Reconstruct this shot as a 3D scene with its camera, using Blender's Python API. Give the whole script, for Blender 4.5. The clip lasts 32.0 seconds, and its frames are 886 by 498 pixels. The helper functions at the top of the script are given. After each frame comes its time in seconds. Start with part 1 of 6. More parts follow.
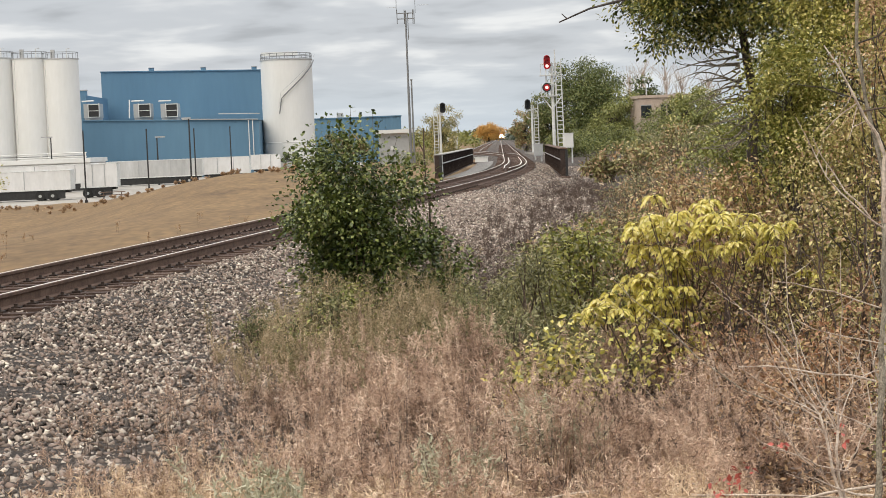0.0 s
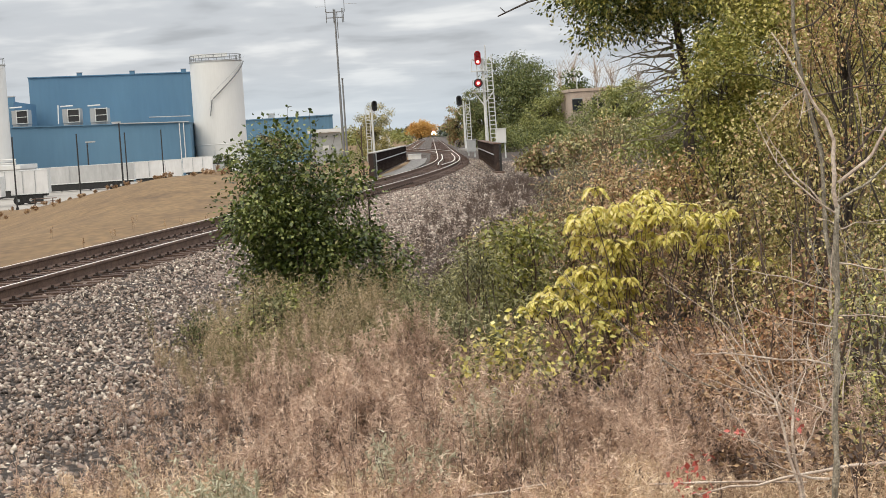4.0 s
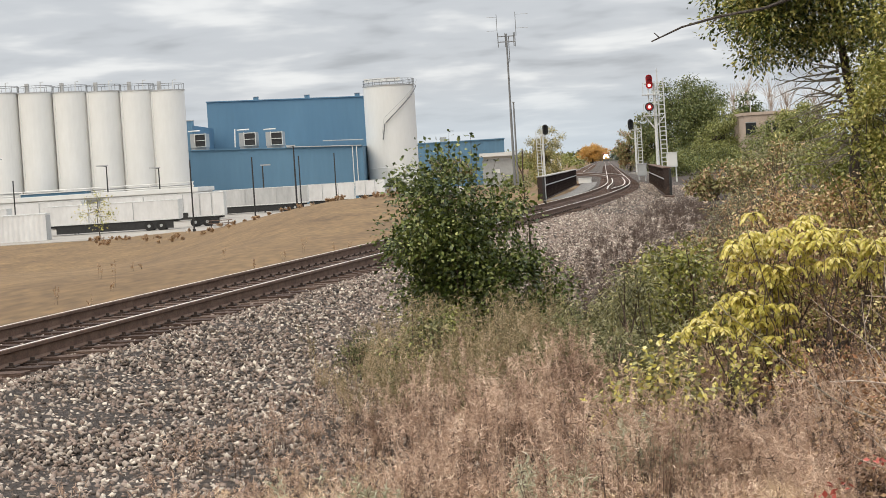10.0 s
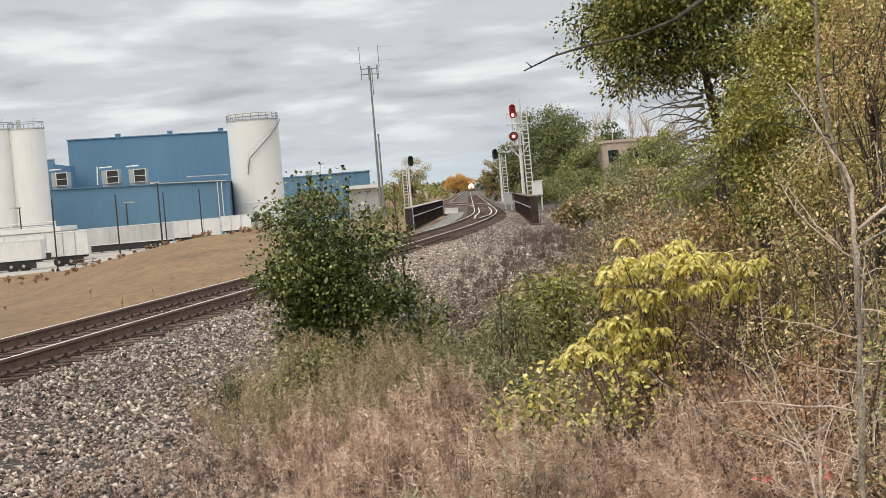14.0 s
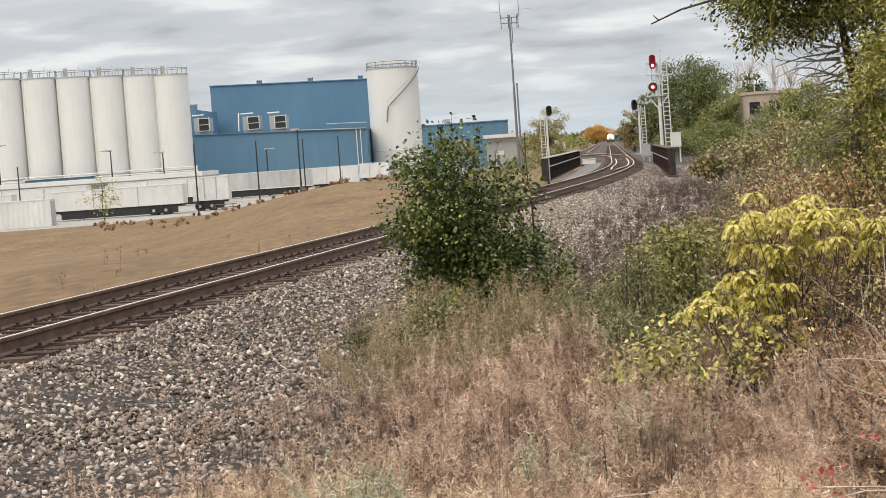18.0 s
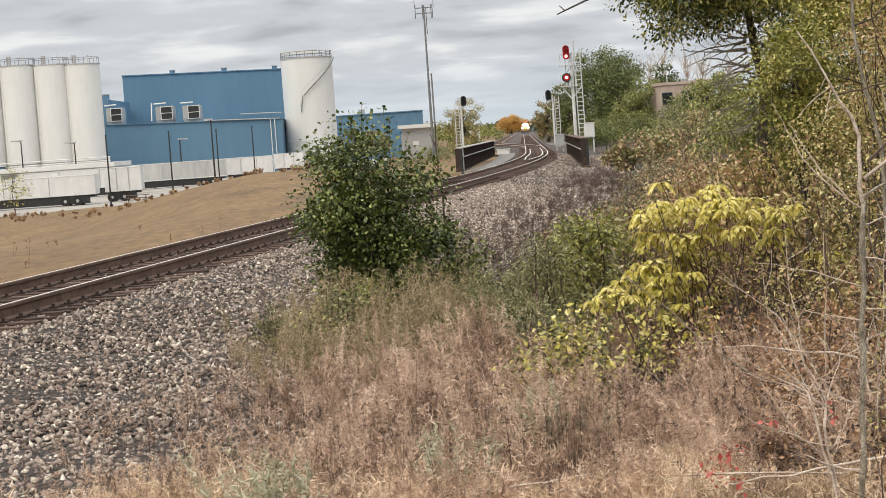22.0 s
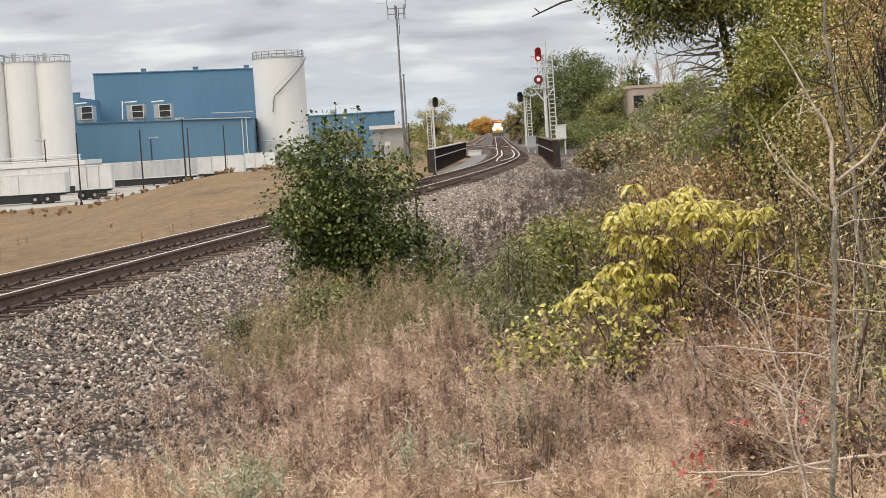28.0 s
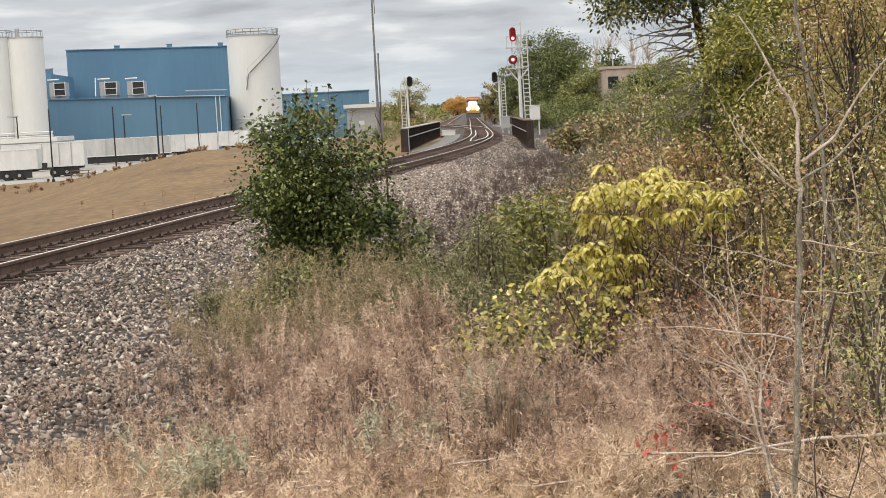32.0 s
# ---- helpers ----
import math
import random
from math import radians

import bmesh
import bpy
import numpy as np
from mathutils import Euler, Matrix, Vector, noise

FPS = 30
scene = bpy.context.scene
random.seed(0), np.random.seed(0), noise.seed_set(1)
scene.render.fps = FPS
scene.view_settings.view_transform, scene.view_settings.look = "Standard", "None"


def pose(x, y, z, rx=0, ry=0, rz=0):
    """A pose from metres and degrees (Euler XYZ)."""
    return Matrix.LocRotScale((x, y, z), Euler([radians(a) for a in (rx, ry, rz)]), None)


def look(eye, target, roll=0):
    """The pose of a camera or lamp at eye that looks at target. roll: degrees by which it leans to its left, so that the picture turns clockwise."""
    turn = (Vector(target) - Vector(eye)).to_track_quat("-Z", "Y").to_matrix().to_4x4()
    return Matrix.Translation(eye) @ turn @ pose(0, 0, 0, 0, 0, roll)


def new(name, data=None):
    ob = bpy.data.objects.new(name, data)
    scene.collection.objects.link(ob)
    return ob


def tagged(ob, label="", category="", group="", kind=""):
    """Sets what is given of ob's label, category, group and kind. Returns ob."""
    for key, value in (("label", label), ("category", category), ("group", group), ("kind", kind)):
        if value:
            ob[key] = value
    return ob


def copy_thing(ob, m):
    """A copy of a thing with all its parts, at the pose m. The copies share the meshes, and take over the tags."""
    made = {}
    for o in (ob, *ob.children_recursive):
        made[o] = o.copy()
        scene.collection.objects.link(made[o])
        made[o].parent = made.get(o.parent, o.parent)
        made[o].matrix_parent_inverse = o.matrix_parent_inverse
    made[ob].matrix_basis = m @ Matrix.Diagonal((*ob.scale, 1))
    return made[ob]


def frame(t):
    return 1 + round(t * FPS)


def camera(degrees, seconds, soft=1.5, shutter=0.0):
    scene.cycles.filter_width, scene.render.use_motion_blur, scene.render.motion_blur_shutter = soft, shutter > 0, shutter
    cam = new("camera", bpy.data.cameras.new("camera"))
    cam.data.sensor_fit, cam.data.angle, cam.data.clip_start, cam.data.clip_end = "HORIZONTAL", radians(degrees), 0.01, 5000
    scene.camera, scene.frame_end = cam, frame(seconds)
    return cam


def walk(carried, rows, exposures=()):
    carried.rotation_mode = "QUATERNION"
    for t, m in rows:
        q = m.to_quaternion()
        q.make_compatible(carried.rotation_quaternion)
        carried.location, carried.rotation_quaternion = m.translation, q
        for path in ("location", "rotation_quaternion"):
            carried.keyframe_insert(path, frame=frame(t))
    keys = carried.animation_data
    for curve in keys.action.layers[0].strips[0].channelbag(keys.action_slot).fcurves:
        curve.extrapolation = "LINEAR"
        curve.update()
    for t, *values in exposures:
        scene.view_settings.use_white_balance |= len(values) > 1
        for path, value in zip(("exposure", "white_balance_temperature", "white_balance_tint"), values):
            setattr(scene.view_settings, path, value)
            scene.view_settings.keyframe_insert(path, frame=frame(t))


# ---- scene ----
cam = camera(29.29, 32.0, 0.6)


def aim(x, y, z, yaw, pitch, roll):
    """A camera pose from a place and its turn left, up and about its axis."""
    return pose(x, y, z, 0, 0, yaw) @ pose(0, 0, 0, 90 + pitch) @ pose(0, 0, 0, 0, 0, roll)


walk(cam, [
    (0.0, aim(-0.149, 0.204, 1.639, -2.192, -3.680, -2.287)),
    (0.5, aim(-0.208, 0.231, 1.647, -2.351, -3.959, -3.173)),
    (1.0, aim(-0.213, 0.240, 1.649, -2.267, -4.166, -3.532)),
    (1.5, aim(-0.220, 0.274, 1.637, -1.877, -4.475, -3.694)),
    (2.0, aim(-0.209, 0.267, 1.647, -2.156, -5.019, -4.359)),
    (2.5, aim(-0.202, 0.288, 1.632, -3.590, -4.882, -4.235)),
    (3.0, aim(-0.211, 0.273, 1.630, -4.540, -4.138, -3.605)),
    (3.5, aim(-0.217, 0.234, 1.634, -4.403, -3.807, -3.721)),
    (5.5, aim(-0.207, 0.227, 1.628, -4.433, -4.402, -3.389)),
    (6.0, aim(-0.192, 0.249, 1.627, -4.405, -4.474, -3.550)),
    (6.5, aim(-0.162, 0.204, 1.634, -3.821, -4.513, -4.013)),
    (7.0, aim(-0.101, 0.186, 1.632, -2.001, -4.077, -3.997)),
    (7.5, aim(-0.122, 0.200, 1.628, -1.240, -3.947, -3.590)),
    (8.0, aim(-0.250, 0.151, 1.648, -1.391, -4.137, -4.322)),
    (8.5, aim(-0.303, 0.133, 1.644, -1.255, -4.100, -5.006)),
    (9.0, aim(-0.178, 0.118, 1.654, -0.570, -3.524, -4.303)),
    (9.5, aim(-0.084, 0.145, 1.638, 1.235, -2.678, -3.129)),
    (10.0, aim(-0.089, 0.138, 1.632, 1.333, -2.724, -3.522)),
    (10.5, aim(-0.148, 0.147, 1.645, -0.853, -2.700, -4.331)),
    (11.0, aim(-0.151, 0.177, 1.643, -3.859, -1.894, -4.151)),
    (11.5, aim(-0.168, 0.123, 1.637, -3.943, -1.630, -4.194)),
    (12.0, aim(-0.166, 0.127, 1.633, -3.252, -2.190, -4.407)),
    (12.5, aim(-0.165, 0.141, 1.636, -2.807, -2.291, -4.762)),
    (13.0, aim(-0.162, 0.154, 1.633, -3.006, -2.294, -4.657)),
    (13.5, aim(-0.169, 0.165, 1.633, -3.645, -2.109, -4.673)),
    (14.0, aim(-0.165, 0.159, 1.634, -3.213, -1.971, -4.788)),
    (14.5, aim(-0.159, 0.175, 1.637, -2.303, -2.239, -5.156)),
    (16.5, aim(-0.150, 0.054, 1.658, -1.990, -3.370, -5.292)),
    (17.0, aim(-0.131, 0.053, 1.663, -1.863, -3.085, -5.367)),
    (17.5, aim(-0.078, 0.008, 1.662, -0.320, -2.926, -4.729)),
    (18.0, aim(-0.072, 0.031, 1.642, 1.537, -3.319, -4.033)),
    (18.5, aim(-0.174, 0.008, 1.655, 0.776, -3.433, -4.626)),
    (19.0, aim(-0.224, -0.021, 1.652, -0.779, -3.527, -5.758)),
    (19.5, aim(-0.155, -0.032, 1.650, -0.824, -3.741, -5.874)),
    (20.0, aim(-0.006, -0.011, 1.649, 0.287, -3.607, -4.753)),
    (20.5, aim(0.058, 0.029, 1.636, 0.231, -3.113, -3.292)),
    (21.0, aim(0.001, 0.033, 1.644, -0.589, -2.925, -3.359)),
    (21.5, aim(-0.024, 0.026, 1.637, -1.331, -3.425, -3.959)),
    (22.0, aim(-0.015, 0.034, 1.635, -1.293, -3.846, -4.032)),
    (22.5, aim(0.001, 0.003, 1.638, -0.721, -3.788, -3.987)),
    (23.0, aim(0.000, -0.000, 1.640, -0.000, -3.641, -4.250)),
    (23.5, aim(-0.001, -0.014, 1.643, 0.330, -3.778, -4.613)),
    (24.0, aim(-0.001, -0.053, 1.640, 0.687, -4.102, -4.823)),
    (24.5, aim(-0.007, -0.038, 1.641, 0.920, -4.219, -4.650)),
    (25.0, aim(-0.021, -0.048, 1.640, 0.424, -4.016, -4.238)),
    (25.5, aim(-0.023, -0.021, 1.635, -0.375, -3.745, -3.733)),
    (27.5, aim(-0.046, 0.007, 1.629, -2.030, -4.154, -3.646)),
    (28.0, aim(-0.041, -0.022, 1.634, -2.287, -3.878, -3.557)),
    (28.5, aim(-0.044, -0.000, 1.634, -2.827, -3.588, -3.586)),
    (29.0, aim(-0.047, 0.006, 1.631, -3.004, -3.507, -3.575)),
    (29.5, aim(-0.044, 0.013, 1.632, -2.899, -3.481, -3.388)),
    (30.0, aim(-0.038, 0.020, 1.632, -2.957, -3.486, -3.128)),
    (30.5, aim(-0.035, 0.034, 1.627, -2.948, -3.807, -3.179)),
    (31.0, aim(-0.038, 0.042, 1.624, -3.062, -4.190, -2.935)),
    (31.5, aim(-0.029, 0.046, 1.625, -3.369, -4.398, -2.825)),
    (32.0, aim(-0.003, 0.018, 1.624, -3.140, -4.613, -3.103)),
])
# ---- light ----
SUN_EL, SUN_ROT = radians(48), radians(200)
world = bpy.data.worlds.new("overcast_sky")
scene.world = world
world.use_nodes = True
wn, wl = world.node_tree.nodes, world.node_tree.links
wn.clear()


def wnode(kind, **props):
    n = wn.new(kind)
    for k, v in props.items():
        n.inputs[k].default_value = v
    return n


def wmath(op, a, b):
    n = wn.new("ShaderNodeMath")
    n.operation = op
    for i, v in enumerate((a, b)):
        if isinstance(v, (int, float)):
            n.inputs[i].default_value = v
        else:
            wl.new(v, n.inputs[i])
    return n.outputs[0]


w_co = wn.new("ShaderNodeTexCoord")
w_sep = wn.new("ShaderNodeSeparateXYZ")
wl.new(w_co.outputs["Generated"], w_sep.inputs[0])
w_up = wmath("MAXIMUM", w_sep.outputs[2], 0.0)
w_den = wmath("ADD", w_up, 0.13)
w_comb = wn.new("ShaderNodeCombineXYZ")
wl.new(wmath("DIVIDE", w_sep.outputs[0], w_den), w_comb.inputs[0])
wl.new(wmath("DIVIDE", w_sep.outputs[1], w_den), w_comb.inputs[1])
w_n1 = wnode("ShaderNodeTexNoise", Scale=2.3, Detail=4.0, Roughness=0.5, Distortion=0.15)
wl.new(w_comb.outputs[0], w_n1.inputs["Vector"])
w_ramp = wn.new("ShaderNodeValToRGB")
w_ramp.color_ramp.interpolation = "EASE"
w_ramp.color_ramp.elements[0].position, w_ramp.color_ramp.elements[0].color = 0.30, (0.43, 0.45, 0.475, 1)
w_ramp.color_ramp.elements[1].position, w_ramp.color_ramp.elements[1].color = 0.68, (0.82, 0.83, 0.83, 1)
e = w_ramp.color_ramp.elements.new(0.48)
e.color = (0.575, 0.60, 0.63, 1)
wl.new(w_n1.outputs[0], w_ramp.inputs[0])
# towards the horizon the cloud sheet closes to an even pale blue grey
w_hz = wn.new("ShaderNodeMapRange")
wl.new(w_up, w_hz.inputs[0])
w_hz.inputs[1].default_value, w_hz.inputs[2].default_value = 0.0, 0.05
w_mix = wn.new("ShaderNodeMix")
w_mix.data_type = "RGBA"
w_mix.inputs[6].default_value = (0.58, 0.65, 0.71, 1)
wl.new(w_hz.outputs[0], w_mix.inputs[0])
wl.new(w_ramp.outputs[0], w_mix.inputs[7])
# the overcast dome is brighter overhead than at the horizon
w_gain = wmath("ADD", wmath("MULTIPLY", wmath("MAXIMUM", wmath("SUBTRACT", w_up, 0.15), 0.0), 2.6), 1.09)
w_sky = wn.new("ShaderNodeTexSky")
w_sky.sky_type, w_sky.sun_disc = "NISHITA", False
w_sky.sun_elevation, w_sky.sun_rotation = SUN_EL, SUN_ROT
w_bg = wn.new("ShaderNodeBackground")
w_bg2 = wn.new("ShaderNodeBackground")
w_bg2.inputs[1].default_value = 0.05
wl.new(w_sky.outputs[0], w_bg2.inputs[0])
wl.new(w_mix.outputs[2], w_bg.inputs[0])
wl.new(w_gain, w_bg.inputs[1])
w_ms = wn.new("ShaderNodeMixShader")
w_ms.inputs[0].default_value = 0.06
wl.new(w_bg.outputs[0], w_ms.inputs[1])
wl.new(w_bg2.outputs[0], w_ms.inputs[2])
w_out = wn.new("ShaderNodeOutputWorld")
wl.new(w_ms.outputs[0], w_out.inputs[0])

sun = new("sun", bpy.data.lights.new("sun", "SUN"))
sun.data.energy, sun.data.angle, sun.data.color = 1.7, radians(50), (1.0, 0.85, 0.62)
sun.matrix_world = look((-45, -50, 80), (0, 10, 0))
scene.view_settings.exposure = 0.0


# ---- materials ----
def material(name, stops, scale=8.0, rough=0.8, metal=0.0, bump=0.0, fine=0.0, vary="", spread=0.25, stretch=(1, 1, 1), coat=0.0, thin=0.0, glow=None):
    """stops: colours that a noise runs through; fine: a second, finer grain; vary: 'object' or 'island', how single pieces differ; thin: light through a leaf."""
    m = bpy.data.materials.new(name)
    m.use_nodes = True
    nt = m.node_tree
    n, l = nt.nodes, nt.links
    b = n["Principled BSDF"]
    b.inputs["Roughness"].default_value, b.inputs["Metallic"].default_value = rough, metal
    b.inputs["Coat Weight"].default_value = coat
    if glow:
        b.inputs["Emission Color"].default_value, b.inputs["Emission Strength"].default_value = (*glow[0], 1), glow[1]
    co = n.new("ShaderNodeTexCoord")
    mp = n.new("ShaderNodeMapping")
    mp.inputs["Scale"].default_value = stretch
    l.new(co.outputs["Object"], mp.inputs[0])
    a = n.new("ShaderNodeTexNoise")
    a.inputs["Scale"].default_value, a.inputs["Detail"].default_value, a.inputs["Roughness"].default_value = scale, 6, 0.6
    l.new(mp.outputs[0], a.inputs["Vector"])
    value = a.outputs[0]
    if vary:
        r = n.new("ShaderNodeObjectInfo" if vary == "object" else "ShaderNodeNewGeometry")
        mx = n.new("ShaderNodeMath")
        mx.operation = "MULTIPLY_ADD"
        l.new(r.outputs["Random" if vary == "object" else "Random Per Island"], mx.inputs[0])
        mx.inputs[1].default_value = spread * 2
        l.new(value, mx.inputs[2])
        sb = n.new("ShaderNodeMath")
        sb.operation = "SUBTRACT"
        l.new(mx.outputs[0], sb.inputs[0])
        sb.inputs[1].default_value = spread
        value = sb.outputs[0]
    ramp = n.new("ShaderNodeValToRGB")
    els = ramp.color_ramp.elements
    lo, hi = (0.3, 0.7) if not vary else (0.5 - spread - 0.12, 0.5 + spread + 0.12)
    for i, c in enumerate(stops):
        p = lo + (hi - lo) * i / max(1, len(stops) - 1)
        el = els[i] if i < 2 else els.new(p)
        el.position, el.color = p, (*c, 1)
    if len(stops) > 2:
        for i, el in enumerate(sorted(els, key=lambda q: q.position)):
            el.color = (*stops[i], 1)
    l.new(value, ramp.inputs[0])
    colour = ramp.outputs[0]
    if fine:
        g = n.new("ShaderNodeTexNoise")
        g.inputs["Scale"].default_value, g.inputs["Detail"].default_value = scale * 9, 3
        l.new(mp.outputs[0], g.inputs["Vector"])
        mr = n.new("ShaderNodeMapRange")
        l.new(g.outputs[0], mr.inputs[0])
        mr.inputs[1].default_value, mr.inputs[2].default_value = 0.3, 0.7
        mr.inputs[3].default_value, mr.inputs[4].default_value = 1 - fine, 1 + fine
        mu = n.new("ShaderNodeMix")
        mu.data_type, mu.blend_type = "RGBA", "MULTIPLY"
        mu.inputs[0].default_value = 1
        l.new(colour, mu.inputs[6])
        l.new(mr.outputs[0], mu.inputs[7])
        colour = mu.outputs[2]
    l.new(colour, b.inputs["Base Color"])
    if bump:
        bp = n.new("ShaderNodeBump")
        bp.inputs["Strength"].default_value, bp.inputs["Distance"].default_value = bump, 0.05
        l.new((g if fine else a).outputs[0], bp.inputs["Height"])
        l.new(bp.outputs[0], b.inputs["Normal"])
    if thin:
        tr = n.new("ShaderNodeBsdfTranslucent")
        l.new(colour, tr.inputs[0])
        ms = n.new("ShaderNodeMixShader")
        ms.inputs[0].default_value = thin
        l.new(b.outputs[0], ms.inputs[1])
        l.new(tr.outputs[0], ms.inputs[2])
        l.new(ms.outputs[0], n["Material Output"].inputs[0])
    return m


def leafy(name, stops, spread=0.36, rough=0.5, thin=0.13):
    return material(name, stops, 1.3, rough, vary="island", spread=spread, thin=thin)


# earth coloured extra dark: shade in the gaps between the weeds is painted in
M_GROUND = material("dry_ground", [(0.022, 0.014, 0.010), (0.042, 0.028, 0.019), (0.085, 0.058, 0.039)], 1.6, 0.95, bump=0.8, fine=0.4)
M_FIELD = material("field_grass", [(0.125, 0.073, 0.030), (0.175, 0.105, 0.043), (0.22, 0.138, 0.058)], 0.33, 0.95, bump=0.15, fine=0.3, stretch=(1, 0.3, 1))
# bed kept darker than its stones; the colour carries shade in the gaps
M_BALLAST = material("ballast_bed", [(0.036, 0.027, 0.022), (0.085, 0.066, 0.054), (0.15, 0.117, 0.097)], 14, 0.9, bump=1.0, fine=0.5)
M_STONE = material("ballast_stone", [(0.028, 0.022, 0.019), (0.13, 0.102, 0.083), (0.27, 0.195, 0.157), (0.36, 0.30, 0.25), (0.74, 0.65, 0.54)], 9, 0.85, vary="island", spread=0.44)
M_YARD = material("yard_concrete", [(0.27, 0.245, 0.215), (0.37, 0.34, 0.30)], 0.15, 0.9, fine=0.15)
M_RAILSIDE = material("rusty_rail", [(0.085, 0.046, 0.030), (0.125, 0.072, 0.048), (0.175, 0.105, 0.072)], 5, 0.8, metal=0.0, bump=0.2, fine=0.25)
M_RAILTOP = material("polished_rail_head", [(0.78, 0.71, 0.62), (0.93, 0.86, 0.77)], 3, 0.42, metal=1.0, stretch=(1, 0.05, 1))
M_TIE = material("weathered_tie_wood", [(0.035, 0.020, 0.015), (0.095, 0.056, 0.041), (0.20, 0.135, 0.102)], 6, 0.9, bump=0.6, fine=0.4, vary="object", spread=0.2, stretch=(0.3, 3, 3))
M_PLATE = material("rusty_tie_plate", [(0.03, 0.02, 0.016), (0.06, 0.04, 0.03)], 20, 0.85, metal=0.3)
M_WHITE = material("white_painted_steel", [(0.64, 0.635, 0.615), (0.68, 0.675, 0.655), (0.71, 0.705, 0.69)], 0.25, 0.5, fine=0.02, stretch=(1, 1, 0.3))
M_WHITE2 = material("white_trailer_panel", [(0.56, 0.55, 0.53), (0.65, 0.64, 0.63), (0.72, 0.715, 0.705)], 0.35, 0.45, fine=0.05, stretch=(1, 1, 0.4))
M_RIBGREY = material("dulled_aluminium_panel", [(0.34, 0.34, 0.34), (0.45, 0.45, 0.445), (0.54, 0.535, 0.53)], 0.5, 0.45, fine=0.06, stretch=(1, 1, 0.3))
M_BLUE = material("blue_metal_cladding", [(0.085, 0.178, 0.272), (0.096, 0.196, 0.294), (0.108, 0.215, 0.315)], 0.10, 0.75, fine=0.03, stretch=(1, 1, 0.2))
M_GREYM = material("galvanised_steel", [(0.50, 0.505, 0.49), (0.62, 0.625, 0.61), (0.72, 0.72, 0.70)], 6, 0.5, metal=0.1, fine=0.1)
M_GREYP = material("grey_paint", [(0.33, 0.34, 0.34), (0.42, 0.42, 0.42)], 2, 0.6, fine=0.1)
M_MAST = material("dull_mast_steel", [(0.16, 0.165, 0.17), (0.22, 0.225, 0.23)], 3, 0.6, metal=0.2, fine=0.1)
M_BLACK = material("black_paint", [(0.012, 0.012, 0.013), (0.03, 0.03, 0.03)], 4, 0.6, fine=0.2)
M_RUBBER = material("tyre_rubber", [(0.015, 0.015, 0.015), (0.03, 0.03, 0.028)], 10, 0.9)
M_GIRDER = material("weathered_girder_steel", [(0.024, 0.015, 0.012), (0.045, 0.028, 0.022), (0.08, 0.05, 0.037)], 1.5, 0.8, fine=0.3, metal=0.1)
M_GRAVEL = material("pale_gravel", [(0.13, 0.12, 0.11), (0.20, 0.185, 0.17), (0.27, 0.25, 0.235)], 3, 0.9, bump=0.4, fine=0.3)
M_CONC = material("weathered_concrete", [(0.30, 0.28, 0.25), (0.45, 0.43, 0.40)], 1.2, 0.9, bump=0.3, fine=0.2)
M_STUCCO = material("pink_tan_masonry", [(0.42, 0.33, 0.27), (0.50, 0.40, 0.33)], 0.8, 0.9, fine=0.15)
M_GLASSD = material("dark_window_glass", [(0.02, 0.022, 0.025), (0.04, 0.045, 0.05)], 1, 0.12)
# the lamp's glow on the black signal face, put in as faintly emissive red
M_RED = material("red_lamp_glow", [(0.30, 0.004, 0.006), (0.40, 0.006, 0.01)], 3, 0.3, glow=((1.0, 0.004, 0.012), 0.07))
M_REDHOT = material("red_lamp_core", [(1.0, 0.3, 0.3), (1.0, 0.4, 0.4)], 3, 0.3, glow=((1.0, 0.34, 0.30), 3.2))
M_LAMP = material("headlight_glow", [(1.0, 0.95, 0.85), (1, 1, 0.95)], 3, 0.3, glow=((1.0, 0.93, 0.80), 30.0))
M_DITCH = material("ditch_light_glow", [(1.0, 0.95, 0.85), (1, 1, 0.95)], 3, 0.3, glow=((1.0, 0.90, 0.72), 14.0))
M_NOSE = material("dull_yellow_nose_paint", [(0.30, 0.18, 0.065), (0.40, 0.25, 0.095)], 2, 0.5, fine=0.1)
M_ORANGE = material("orange_locomotive_paint", [(0.24, 0.085, 0.022), (0.30, 0.11, 0.03)], 1, 0.5, fine=0.15)
M_BARK = material("grey_brown_bark", [(0.032, 0.024, 0.019), (0.07, 0.055, 0.045), (0.13, 0.108, 0.09)], 14, 0.9, bump=0.6, fine=0.3, stretch=(1, 1, 0.3))
M_TWIG = material("pale_dry_twig", [(0.28, 0.205, 0.16), (0.48, 0.385, 0.31), (0.66, 0.56, 0.47)], 14, 0.85, fine=0.3)
M_TRUNK = material("mottled_sapling_bark", [(0.10, 0.085, 0.06), (0.27, 0.235, 0.18), (0.46, 0.41, 0.33)], 30, 0.85, bump=0.4, fine=0.45, stretch=(1, 1, 0.5))
M_DTWIG = material("dark_twig", [(0.06, 0.04, 0.032), (0.13, 0.09, 0.068)], 10, 0.9)
L_GREEN = leafy("dark_green_leaf", [(0.015, 0.024, 0.005), (0.048, 0.073, 0.012), (0.13, 0.16, 0.03), (0.44, 0.46, 0.17)], rough=0.4)
L_OLIVE = leafy("olive_leaf", [(0.065, 0.073, 0.016), (0.30, 0.295, 0.062), (0.57, 0.51, 0.145), (0.86, 0.72, 0.34)])
L_YELLOW = leafy("yellow_leaf", [(0.36, 0.33, 0.06), (0.66, 0.58, 0.125), (0.84, 0.73, 0.26), (0.90, 0.82, 0.50)], thin=0.3)
L_BROWN = leafy("brown_leaf", [(0.10, 0.055, 0.032), (0.27, 0.155, 0.08), (0.46, 0.30, 0.165), (0.62, 0.48, 0.30)])
